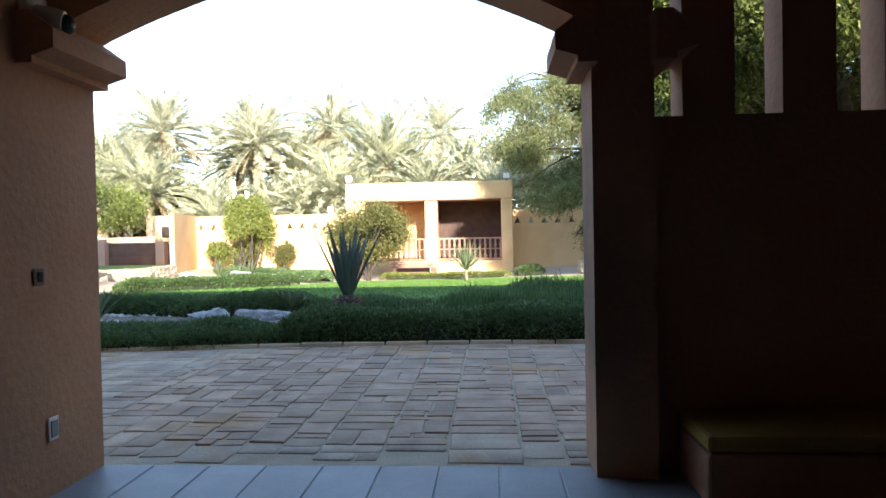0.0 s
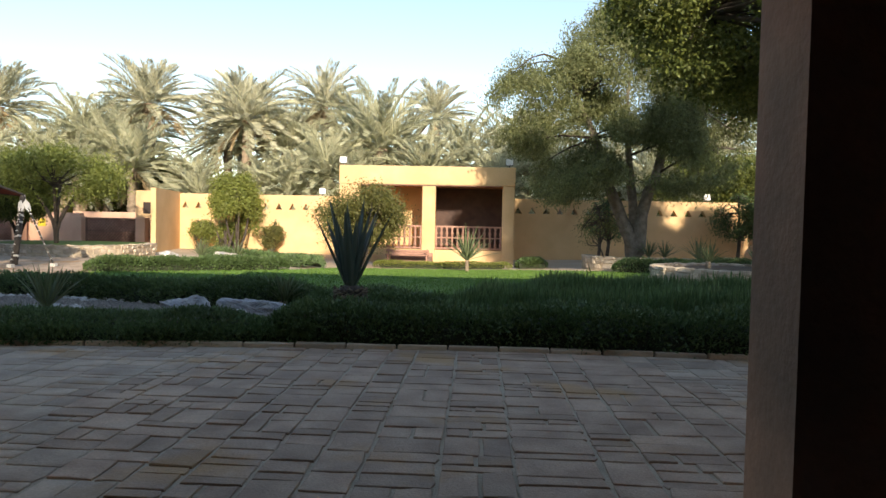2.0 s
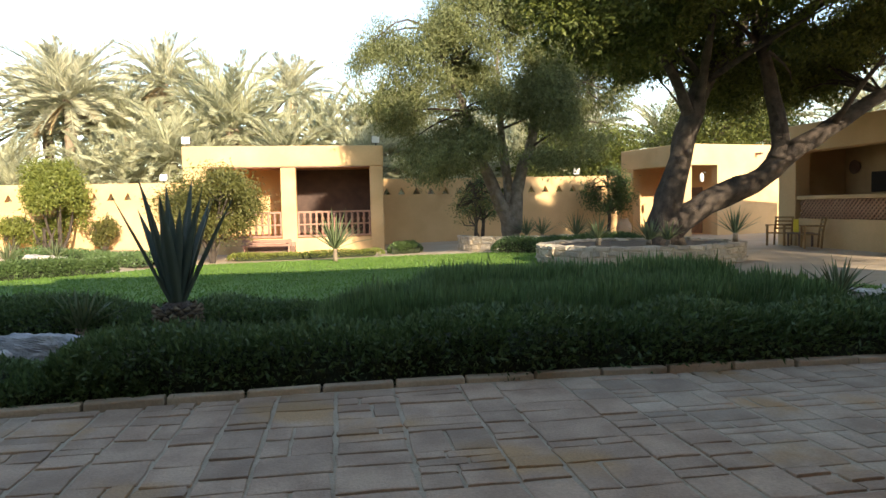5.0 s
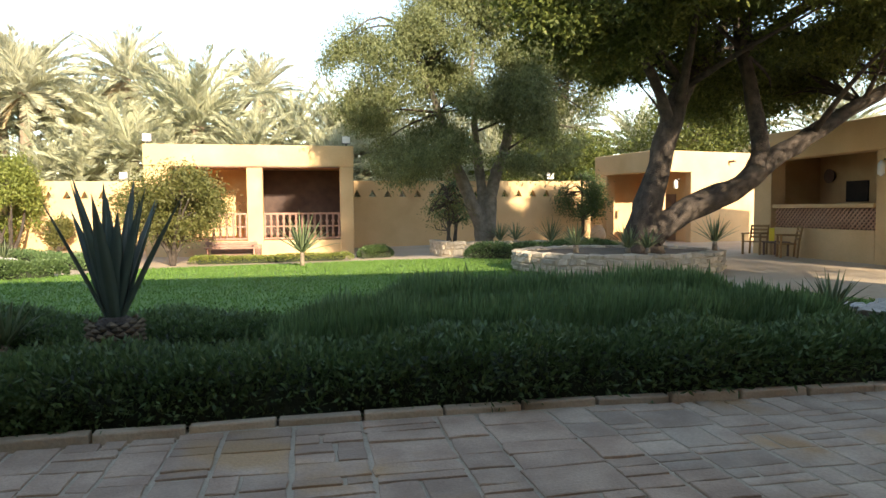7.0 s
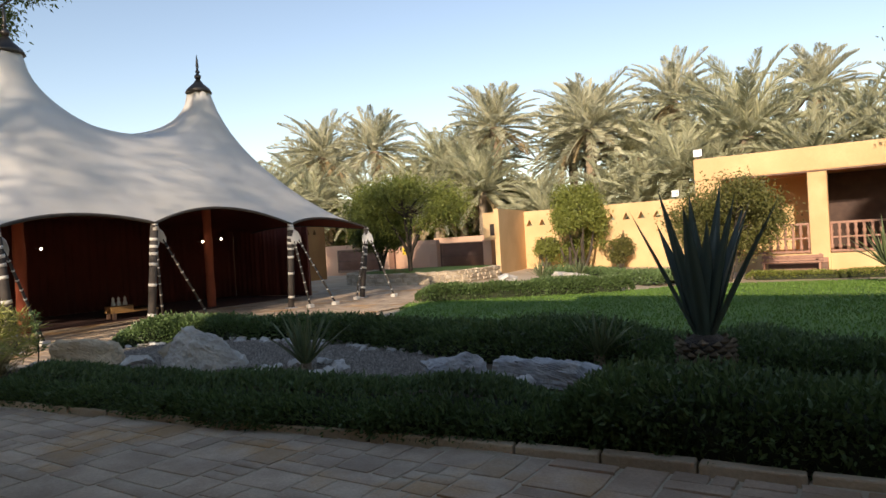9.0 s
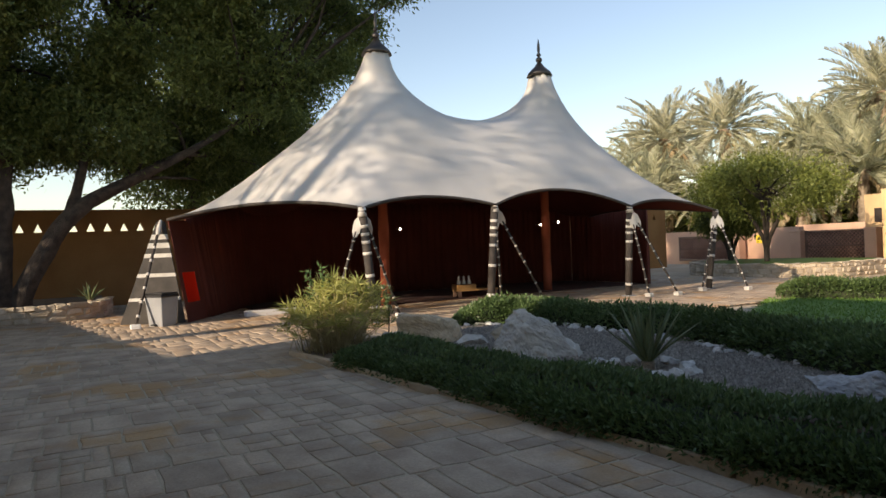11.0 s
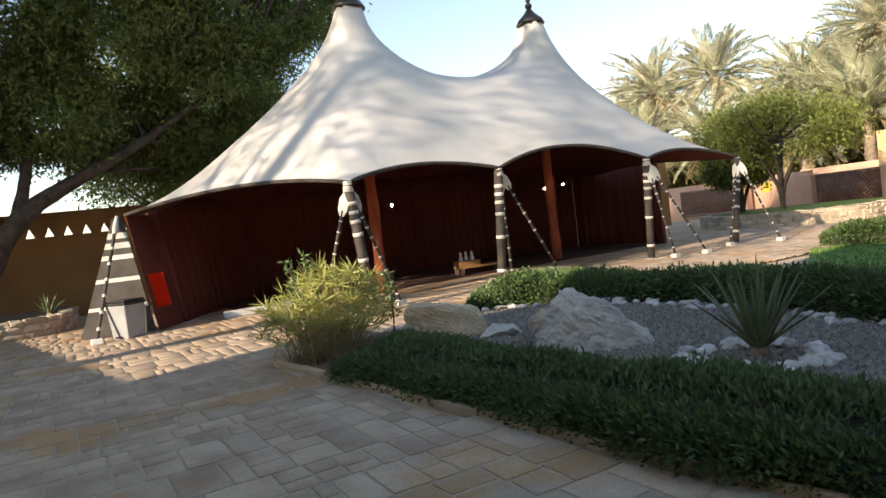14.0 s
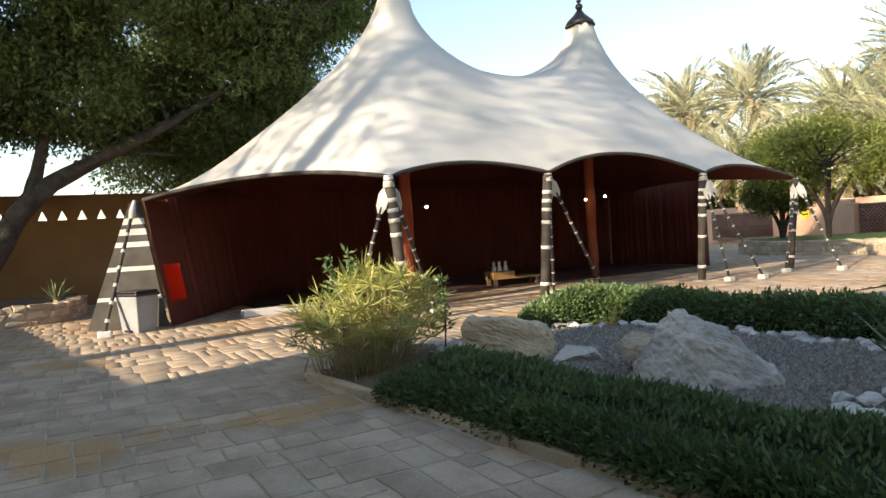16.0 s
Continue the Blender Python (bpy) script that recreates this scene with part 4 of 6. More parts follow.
def tension_plate(top, d):
    """A tapered clevis plate that hangs from the pole head along d"""
    side = d.cross(Vector((-0.8, 0.6, 0))).cross(d).normalized()
    side = d.cross(side).normalized()
    thick = d.cross(side).normalized() * 0.02
    bm = bmesh.new()
    rows = []
    for s, w in ((0.02, 0.03), (0.14, 0.04), (0.24, 0.085), (0.42, 0.075), (0.52, 0.03)):
        rows.append([bm.verts.new(top + d * s + side * w * a + thick * b) for a, b in ((-1, -1), (1, -1), (1, 1), (-1, 1))])
    for a, b in zip(rows, rows[1:]):
        for k in range(4):
            bm.faces.new((a[k], a[(k + 1) % 4], b[(k + 1) % 4], b[k]))
    bm.faces.new(rows[0][::-1])
    bm.faces.new(rows[-1])
    bmesh.ops.recalc_face_normals(bm, faces=bm.faces[:])
    return bm


FEET = [(-13.3, 9.35), (-13.72, 12.25), (-13.8, 16.4), (-13.7, 19.2)]
GUYS = [[(-13.8, 10.1), (-13.45, 8.5)], [(-14.5, 14.3), (-14.4, 13.0)], [(-12.95, 17.2), (-13.2, 16.5)], [(-12.63, 19.38), (-13.4, 18.6)]]
for k in range(4):
    tx, ty, tz = FRONT[k + 1]
    top = Vector((tx - 0.05, ty, tz - 0.06))
    foot = (FEET[k][0], FEET[k][1], 0.03)
    banded("pole", foot, top, 0.082, (0.13, 0.42, 0.62, 0.72, 0.79, 0.86), tent)
    part("foot_plate", box(foot[0] - 0.12, foot[1] - 0.12, 0, foot[0] + 0.12, foot[1] + 0.12, 0.029), GREYPL, tent)
    bm = bmesh.new()
    add_tube(bm, [top + Vector((0, 0, 0.06)), top + Vector((0, 0, -0.12))], [0.07, 0.09], 10)
    part("pole_head", bm, POLELIGHT, tent, "pale canvas-wrapped pole head")
    for gx, gy in GUYS[k]:
        g = Vector((gx, gy, 0.06))
        d = (g - top).normalized()
        start = top + d * 0.42
        banded("guy_strut", g, start, 0.026, (0.1, 0.22, 0.36, 0.5, 0.6, 0.7, 0.8, 0.9), tent, 0.007)
        part("tensioner", tension_plate(top, d), POLELIGHT, tent, "pale tensioner plate")
        bm = box(gx - 0.08, gy - 0.08, 0, gx + 0.08, gy + 0.08, 0.10, 0.02)
        part("anchor", bm, POLELIGHT, tent)
# striped end panel
bm = bmesh.new()
st = thing("striped_tent_panel", (0, 0, 0), "dark woven goat-hair tent panel with white stripes", "tent panel")
A, B, C = Vector((-17.16, 6.06, 2.22)), Vector((-17.2, 5.1, 0.02)), Vector((-16.66, 6.34, 0.02))
A2 = Vector((-17.2, 5.9, 2.22))
levels = [0, 0.22, 0.25, 0.45, 0.485, 0.64, 0.68, 0.735, 0.785, 0.82, 0.87, 1.0]
for q, (s0, s1) in enumerate(zip(levels, levels[1:])):
    bm = bmesh.new()
    a, b = C.lerp(A, s0), C.lerp(A, s1)
    c, d = B.lerp(A2, s1), B.lerp(A2, s0)
    vs = [bm.verts.new(p) for p in (a, b, c, d)]
    ex = [bm.verts.new(p + Vector((-0.02, 0.015, 0))) for p in (a, b, c, d)]
    bm.faces.new(vs)
    bm.faces.new(ex[::-1])
    for j in range(4):
        bm.faces.new((vs[j], ex[j], ex[(j + 1) % 4], vs[(j + 1) % 4]))
    bmesh.ops.recalc_face_normals(bm, faces=bm.faces[:])
    part("white_stripe" if q % 2 else "dark_field", bm, POLELIGHT if q % 2 else GOATHAIR, st)
top = Vector((-17.14, 5.98, 2.24))
banded("guy_strut", (-16.15, 5.33, 0.06), top + Vector((0.14, -0.09, -0.32)), 0.03, (0.1, 0.25, 0.4, 0.55, 0.7, 0.85), st)
part("tensioner", tube([top, top + Vector((0.08, -0.05, -0.2)), top + Vector((0.17, -0.11, -0.4))], [0.03, 0.06, 0.025], 6), POLELIGHT, st)
part("anchor", box(-16.25, 5.23, 0, -16.05, 5.43, 0.10, 0.02), WHITE, st)


def waste_bin():
    w = thing("pedal_bin", (-16.38, 5.86, 0), "grey plastic pedal bin with a black liner", "bin", rz=35)
    bm = bmesh.new()
    add_box(bm, -0.2, -0.18, 0.0, 0.2, 0.18, 0.62)
    for v in bm.verts:
        if v.co.z > 0.3:
            v.co.x *= 1.25
            v.co.y *= 1.25
    part("body", bevel(bm, 0.025), GREYPL, w)
    part("liner", box(-0.265, -0.24, 0.605, 0.265, 0.24, 0.66, 0.02), BLACKPL, w)
    part("lid", box(-0.25, -0.22, 0.662, 0.25, 0.22, 0.70, 0.02), BLACKPL, w)
    part("pedal", box(-0.06, -0.25, 0.03, 0.06, -0.19, 0.06, 0.008), BLACKPL, w)


waste_bin()
lw = thing("low_wooden_table", (-17.2, 14.15, 0.025), "low brown wooden table with small pale jugs on the tent floor", "table", rz=80)
part("top", box(-0.75, -0.25, 0.16, 0.45, 0.25, 0.21, 0.01), ORANGEWOOD, lw)
part("crate", box(-0.75, -0.25, 0.212, -0.2, 0.25, 0.34, 0.01), ORANGEWOOD, lw)
for a in (-0.68, 0.38):
    for b in (-0.2, 0.2):
        part("leg", box(a - 0.04, b - 0.04, 0.0, a + 0.04, b + 0.04, 0.159), WOOD, lw)
for a in (-0.62, -0.48, -0.32):
    j = thing("coffee_jug", (-17.2 + 0.17 * a, 14.15 + 0.98 * a, 0.365), "small pale metal coffee jug on the low table", "jug", "coffee jugs")
    part("body", tube([(0, 0, h) for h in (0, 0.03, 0.09, 0.14, 0.18, 0.24)], [0.045, 0.06, 0.05, 0.025, 0.04, 0.005], 10), POLELIGHT, j)
for k, (x, y, z) in enumerate([(-16.5, 11.45, 1.9), (-17.1, 16.25, 1.95), (-17.1, 16.9, 2.02)]):
    sp = thing("spot_lamp", (x, y, z), "small lit spot lamp on the tent column", "lamp", "tent spot lamps")
    part("arm", tube([(-0.25, 0.0, 0.02), (-0.04, 0, 0)], [0.012, 0.012], 6), STEEL, sp)
    bm = bmesh.new()
    bmesh.ops.create_uvsphere(bm, u_segments=10, v_segments=6, radius=0.032)
    part("bulb", bm, glow("lit_bulb", (1, 0.95, 0.85), 8.0), sp, "lit white bulb")


# ---- hedges and shrubs ----
def hedge(name, line, width, height, count, leaf, leaf_l, leaf_w, label, seed, spiky=0.0, rag=0.10):
    """Leaf mass along a plan line, over a solid core coloured as inner shade"""
    r = np.random.default_rng(seed)
    p = smooth_path(line, 120)
    seg = np.r_[0, np.cumsum(np.linalg.norm(np.diff(p, axis=0), axis=1))]
    s = r.uniform(0, seg[-1], count)
    cx, cy = np.interp(s, seg, p[:, 0]), np.interp(s, seg, p[:, 1])
    d = np.gradient(p, axis=0)
    d /= np.linalg.norm(d, axis=1, keepdims=True)
    nx_, ny_ = -np.interp(s, seg, d[:, 1]), np.interp(s, seg, d[:, 0])
    a = r.uniform(0, math.pi, count)
    rad = np.sqrt(r.uniform(0.55, 1.0, count))
    lump = 1 + spiky * np.abs(r.normal(0, 0.13, count)) + rag * np.sin(s * 2.3 + 1.7 * np.cos(s * 0.9)) + rag * np.sin(s * 5.1 + a * 2) * 0.6 + r.normal(0, 0.05, count)
    ca = np.sign(np.cos(a)) * np.abs(np.cos(a)) ** 0.55
    sa = np.abs(np.sin(a)) ** 0.55
    taper = np.clip(np.minimum(s, seg[-1] - s) / (0.45 * width) + 0.12, 0.05, 1) ** 0.5
    off = ca * width / 2 * rad * lump * taper
    h = sa * height * rad * lump * taper
    x, y = cx + nx_ * off, cy + ny_ * off
    base = np.stack([x, y, ground_z(x, y) + h], 1)
    out = np.stack([nx_ * ca, ny_ * ca, sa * (1 + spiky * 2)], 1)
    way = out + r.normal(0, 0.55 - 0.25 * spiky, (count, 3))
    v, f = blades(base, way, leaf_l * r.uniform(0.6, 1.4, count), leaf_w, r)
    t = thing(name, (*p[60], 0), label, "hedge")
    t.matrix_world = Matrix.Identity(4)
    np_mesh("leaves", v, f, leaf, t)
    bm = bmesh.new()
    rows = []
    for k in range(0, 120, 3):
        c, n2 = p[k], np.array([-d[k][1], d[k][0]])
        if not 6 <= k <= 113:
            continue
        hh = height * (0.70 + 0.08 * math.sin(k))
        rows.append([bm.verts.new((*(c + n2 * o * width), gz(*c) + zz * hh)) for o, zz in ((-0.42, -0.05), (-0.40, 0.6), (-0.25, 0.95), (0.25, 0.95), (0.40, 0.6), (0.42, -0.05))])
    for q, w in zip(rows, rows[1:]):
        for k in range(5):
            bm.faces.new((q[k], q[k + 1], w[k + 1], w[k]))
    part("shade_core", bm, HEDGE_SHADE, t, "solid dark core for the shade between the leaves")
    return t


# near-black green: the shade between hedge leaves as a flat colour
HEDGE_SHADE = surf("hedge_inner_shade", (0.018, 0.026, 0.012), (0.035, 0.042, 0.02), 8, 60, 1.0, 0.6, 0.4)
hedge("clipped_hedge", [(-2.7, 8.5), (0, 8.62), (2.5, 8.55), (5.0, 8.4), (7.5, 8.15), (11.0, 7.7)], 1.15, 0.47, 56000, L_HEDGE, 0.068, 0.026, "low dark green hedge behind the stone kerb", 11)
hedge("clipped_hedge", [(-9.4, 7.45), (-7.4, 7.70), (-5.4, 7.90), (-3.6, 8.18), (-1.5, 8.5)], 0.90, 0.215, 50000, L_HEDGE, 0.054, 0.019, "low dark green hedge behind the stone kerb", 12)
hedge("tall_shrub_bed", [(-0.6, 9.9), (1.5, 9.95), (4.0, 9.9), (5.7, 9.75)], 1.7, 0.42, 46000, L_SHRUB, 0.15, 0.024, "dense dark green shrubs with narrow upright leaves", 13, 1.0, 0.08)
hedge("tall_shrub_bed", [(0.6, 11.2), (2.2, 11.4), (4.2, 11.3), (5.4, 11.0)], 1.4, 0.48, 36000, L_SHRUB, 0.16, 0.026, "dense dark green shrubs with narrow upright leaves", 14, 1.0, 0.08)
hedge("rounded_hedge", [(-7.4, 11.4), (-6.0, 11.1), (-4.4, 10.6), (-2.4, 10.6), (-0.2, 10.9)], 1.4, 0.40, 38000, L_HEDGE, 0.06, 0.024, "dark green rounded hedge along the lawn", 15)
hedge("rounded_hedge", [(-10.9, 9.7), (-10.4, 10.7), (-9.2, 11.2), (-7.2, 11.5)], 1.1, 0.42, 24000, L_SHRUB, 0.06, 0.024, "green rounded hedge beside the tent path", 16)
hedge("rounded_hedge", [(-11.0, 18.2), (-9.8, 18.9), (-8.2, 20.1), (-6.4, 21.9)], 1.3, 0.42, 22000, L_HEDGE, 0.07, 0.03, "dark green rounded hedge at the lawn's far edge", 17)
hedge("low_border_shrubs", [(-6.0, 24.6), (-7.5, 26.0), (-9.4, 27.0), (-11.5, 27.8)], 1.2, 0.45, 10000, L_SHRUB, 0.08, 0.035, "low green border shrubs behind the lawn", 18)
hedge("low_border_shrubs", [(5.0, 25.6), (6.6, 25.2), (8.6, 25.0), (10.4, 24.6)], 1.1, 0.5, 10000, L_SHRUB, 0.09, 0.035, "low green border shrubs beyond the lawn", 19)
hedge("low_border_shrubs", [(-4.5, 28.4), (-2.6, 28.9), (-0.4, 29.2), (1.4, 28.9)], 0.7, 0.25, 7000, L_CITRUS, 0.07, 0.03, "pale green ground cover before the pavilion", 20)
hedge("low_border_shrubs", [(1.6, 29.4), (2.2, 29.5), (3.0, 29.4)], 0.9, 0.42, 5000, L_HEDGE, 0.07, 0.03, "low dark shrub beside the pavilion", 21)


# ---- trees ----
def stems(parent, rows, seg=26, thin=1.0, bark=BARK):
    for k, pts in enumerate(rows):
        q = smooth_path(pts, seg)
        part("trunk" if k == 0 else "limb", tube([c[:3] for c in q], [max(0.01, c[3] * thin) for c in q], 14, 0.35), bark, parent)


def crown(parent, blobs, clumps, per, leaf, leaf_l, leaf_w, seed, starts=(), twigs=90, gap=0.0, clump=0.34, hang=0.3):
    r = np.random.default_rng(seed)
    vol = np.array([b[3] * b[4] * b[5] for b in blobs]) ** 0.67
    cs = []
    for b, n in zip(blobs, (clumps * vol / vol.sum()).astype(int)):
        d = r.normal(size=(n * 2, 3))
        d /= np.linalg.norm(d, axis=1, keepdims=True)
        c = np.array(b[:3]) + d * np.array(b[3:6]) * (r.uniform(0.35, 1.0, n * 2) ** 0.55)[:, None]
        k = np.array([noise.noise(Vector(p * 0.55)) for p in c]) > gap - 0.12
        cs.append(c[k][:n])
    c = np.concatenate(cs)
    m = len(c)
    base = np.repeat(c, per, 0) + r.normal(0, clump, (m * per, 3)) * np.array([1, 1, 0.7])
    way = r.normal(0, 1, (m * per, 3)) - np.array([0, 0, hang])
    v, f = blades(base, way, leaf_l * r.uniform(0.6, 1.4, m * per), leaf_w, r)
    np_mesh("crown", v, f, leaf, parent)
    if len(starts):
        sp = np.array(starts)
        bm = bmesh.new()
        for k in r.choice(m, min(twigs, m), False):
            s = sp[np.argmin(np.linalg.norm(sp - c[k], axis=1) + r.uniform(0, 1.5, len(sp)))]
            e = c[k]
            mid = (s + e) / 2 + r.normal(0, 0.18, 3) + np.array([0, 0, 0.15])
            L = np.linalg.norm(e - s)
            add_tube(bm, smooth_path([s, mid, e], 6), np.linspace(0.02 + 0.016 * L, 0.008, 6), 5)
        part("branching", bm, BARK, parent)


big = thing("large_ghaf_tree", (8.1, 18.8, 0.4), "large leaning tree with dark forked trunk in a stone planter", "tree")
big.matrix_world = Matrix.Identity(4)
S1 = [(8.1, 18.8, 0.35, 0.62), (8.05, 18.8, 1.1, 0.50), (8.45, 18.9, 2.4, 0.40), (8.85, 19.0, 3.5, 0.36), (9.3, 19.1, 4.6, 0.32), (10.1, 19.3, 5.5, 0.26), (11.0, 19.6, 6.8, 0.16), (11.6, 19.9, 8.0, 0.07)]
S2 = [(8.2, 18.7, 0.8, 0.46), (9.0, 18.6, 1.4, 0.40), (10.4, 18.5, 2.0, 0.37), (11.25, 18.5, 2.65, 0.35), (12.5, 18.4, 3.4, 0.29), (13.9, 18.3, 4.2, 0.22), (15.1, 18.2, 4.9, 0.17), (16.4, 18.0, 5.9, 0.06)]
S3 = [(11.0, 18.5, 2.5, 0.34), (11.15, 18.55, 3.0, 0.30), (10.95, 18.6, 4.2, 0.25), (10.6, 18.6, 5.5, 0.2), (10.35, 18.5, 6.8, 0.14), (10.0, 18.3, 8.2, 0.05)]
S4 = [(8.9, 19.0, 3.6, 0.22), (8.2, 18.7, 4.8, 0.16), (7.0, 18.2, 6.0, 0.11), (5.6, 17.8, 7.0, 0.04)]
S5 = [(9.1, 19.0, 4.0, 0.18), (8.6, 17.6, 5.4, 0.12), (8.0, 16.2, 6.4, 0.05)]
stems(big, [S1, S2, S3, S4, S5], thin=0.76)
tips = [p[:3] for s in (S1, S2, S3, S4, S5) for p in s[3:]]
# last two blobs: mostly unseen crown added sunward to shade the trunk
crown(big, [(7.0, 18.0, 7.2, 3.2, 2.6, 1.7), (10.2, 18.6, 7.8, 3.0, 2.8, 2.0), (13.5, 18.4, 6.9, 3.0, 2.6, 1.8), (8.2, 16.2, 7.4, 2.8, 2.0, 1.5), (12.0, 17.0, 6.2, 2.4, 1.6, 1.2), (6.0, 17.4, 5.8, 2.0, 1.6, 1.1), (4.8, 17.4, 7.4, 1.8, 1.8, 1.4), (11.6, 21.0, 5.3, 2.6, 1.4, 1.5), (14.6, 20.5, 5.6, 2.4, 1.4, 1.3), (9.6, 20.4, 5.6, 2.6, 1.6, 1.4), (15.6, 17.4, 6.4, 2.2, 2.2, 1.4), (8.6, 14.0, 6.6, 3.2, 2.0, 1.3), (12.6, 14.2, 6.2, 3.0, 2.0, 1.3)], 7600, 46, L_TREE, 0.13, 0.06, 31, tips, 200, 0.06, 0.21)

mid = thing("grey_leaved_tree", (6.6, 29.0, 0), "grey-green tree with several slender leaning trunks", "tree")
mid.matrix_world = Matrix.Identity(4)
M1 = [(6.6, 29, 0.2, 0.34), (6.45, 29, 0.9, 0.30), (5.9, 29, 2.2, 0.24), (5.3, 29, 3.65, 0.2), (4.8, 29, 5.3, 0.15), (4.0, 28.8, 7.0, 0.08), (3.4, 28.6, 8.4, 0.03)]
M2 = [(6.7, 29, 0.4, 0.30), (6.9, 29, 2.4, 0.24), (7.4, 29, 3.8, 0.2), (7.7, 29, 5.3, 0.15), (8.2, 29.2, 7.2, 0.08), (8.4, 29.3, 9, 0.03)]
M3 = [(6.5, 29.1, 0.4, 0.24), (6.5, 29.2, 2.4, 0.2), (6.3, 29.3, 4.6, 0.14), (6.2, 29.4, 7.0, 0.08), (6.4, 29.4, 9.2, 0.03)]
stems(mid, [M1, M2, M3], bark=GREYBARK)
tips = [p[:3] for s in (M1, M2, M3) for p in s[2:]]
crown(mid, [(3.0, 28.6, 7.4, 2.2, 2.0, 1.9), (5.6, 28.8, 8.6, 2.6, 2.4, 2.0), (8.4, 29.2, 8.0, 2.6, 2.4, 2.2), (5.0, 28.4, 5.6, 2.2, 1.8, 1.6), (8.0, 28.6, 5.4, 2.2, 1.8, 1.6), (2.2, 28.8, 5.6, 1.3, 1.4, 1.2), (6.4, 27.8, 6.8, 2.4, 1.6, 1.8), (10.0, 29, 6.6, 2.0, 1.8, 1.8), (10.6, 29.2, 8.6, 2.0, 2.0, 1.8), (7.0, 28.8, 10.0, 2.6, 2.0, 1.4), (4.0, 28.2, 4.1, 1.7, 1.3, 1.3), (8.7, 28.4, 4.0, 1.7, 1.4, 1.3), (6.3, 27.8, 4.6, 1.9, 1.0, 1.4), (1.6, 29, 6.6, 1.3, 1.4, 1.6), (3.2, 28.6, 3.6, 1.2, 1.2, 1.2)], 5400, 36, L_TREE2, 0.15, 0.045, 32, tips, 70, 0.10, 0.25, 1.2)

left = thing("shade_tree", (-21, 2.6, 0), "dark spreading shade tree beside the tent", "tree")
left.matrix_world = Matrix.Identity(4)
N1 = [(-21, 2.6, 0.3, 0.34), (-21, 2.65, 1.2, 0.26), (-21, 2.74, 2.7, 0.24), (-21, 2.8, 4.1, 0.2), (-20.8, 2.6, 6.2, 0.14), (-20.4, 2.4, 8.4, 0.05)]
N2 = [(-21.1, 3.0, 0.3, 0.30), (-21, 3.2, 0.8, 0.25), (-21, 3.9, 2.1, 0.21), (-21, 4.55, 2.85, 0.19), (-21, 5.8, 3.6, 0.15), (-21, 7.1, 4.3, 0.11), (-21, 8.8, 5.4, 0.04)]
N3 = [(-21, 4.2, 2.5, 0.15), (-21.0, 4.5, 3.6, 0.12), (-20.8, 4.8, 5.2, 0.09), (-20.6, 5.4, 7.4, 0.04)]
N4 = [(-20.9, 2.7, 4.6, 0.14), (-19.4, 2.2, 6.0, 0.1), (-17.6, 2.0, 7.2, 0.04)]
stems(left, [N1, N2, N3, N4])
tips = [p[:3] for s in (N1, N2, N3, N4) for p in s[2:]]
crown(left, [(-21.5, 3.0, 7.2, 3.2, 3.2, 2.6), (-21.4, 6.6, 7.4, 2.6, 3.2, 2.4), (-20.6, 0.4, 6.4, 3.0, 3.0, 2.6), (-21.4, 9.6, 7.6, 2.2, 2.6, 2.2), (-18.6, 1.4, 7.6, 2.4, 2.4, 1.8), (-21.6, 5.4, 4.9, 2.0, 3.4, 1.0), (-21.8, 1.6, 4.4, 2.2, 2.4, 1.0), (-21.4, 9.2, 5.2, 1.8, 1.6, 0.9), (-21.6, 11.6, 8.4, 1.8, 1.8, 1.6), (-18.8, 11.9, 9.2, 1.2, 1.6, 0.8), (-18.8, 6.8, 9.0, 1.9, 2.2, 1.5), (-23.2, 0.0, 4.4, 1.4, 2.0, 0.7), (-23.2, 9.0, 4.3, 1.4, 2.4, 1.0), (-23.0, -3.0, 4.2, 1.8, 2.4, 1.4)], 9000, 40, L_LEFT, 0.14, 0.055, 33, tips, 260, 0.06, 0.25, 0.7)


def far_tree(x, y, h, rx, leaf, seed, label, n=620, ll=0.2, gap=0.04):
    t = thing("background_tree", (x, y, 0), label, "tree", "background trees")
    t.matrix_world = Matrix.Identity(4)
    tr = [(x, y, -0.2, min(0.3, 0.03 * h)), (x + 0.03 * h, y, h * 0.3, min(0.22, 0.024 * h)), (x + 0.1, y + 0.2, h * 0.7, min(0.1, 0.015 * h)), (x, y, h * 0.9, 0.04)]
    stems(t, [tr], 12)
    crown(t, [(x, y, h * 0.72, rx, rx, h * 0.26), (x - rx * 0.5, y, h * 0.5, rx * 0.7, rx * 0.7, h * 0.2), (x + rx * 0.6, y, h * 0.55, rx * 0.7, rx * 0.7, h * 0.2)], n, 44, leaf, ll, ll * 0.4, seed, [p[:3] for p in tr], 40, gap, min(0.45, 0.25 * rx))
    return t


far_tree(-29.5, -1.5, 9.0, 4.0, L_LEFT, 41, "dark green tree behind the boundary wall")
far_tree(-30.0, 8.5, 9.5, 4.0, L_LEFT, 42, "dark green tree behind the boundary wall")
far_tree(12.6, 33.6, 3.4, 0.95, L_HEDGE, 43, "dense dark green tree by the garden wall", 420, 0.12)
far_tree(21.5, 38, 8.0, 4.0, L_TREE, 44, "grey-green tree behind the corner house")
far_tree(13.5, 40, 7.0, 3.4, L_TREE, 45, "grey-green tree behind the garden wall")
far_tree(4.9, 28.2, 2.5, 0.75, L_OLIVE, 46, "small sparse olive-green tree by the path", 38, 0.08, 0.16)
far_tree(5.9, 31.6, 2.9, 0.8, L_SHRUB, 47, "green shrub tree by the garden wall", 80, 0.11, 0.1)
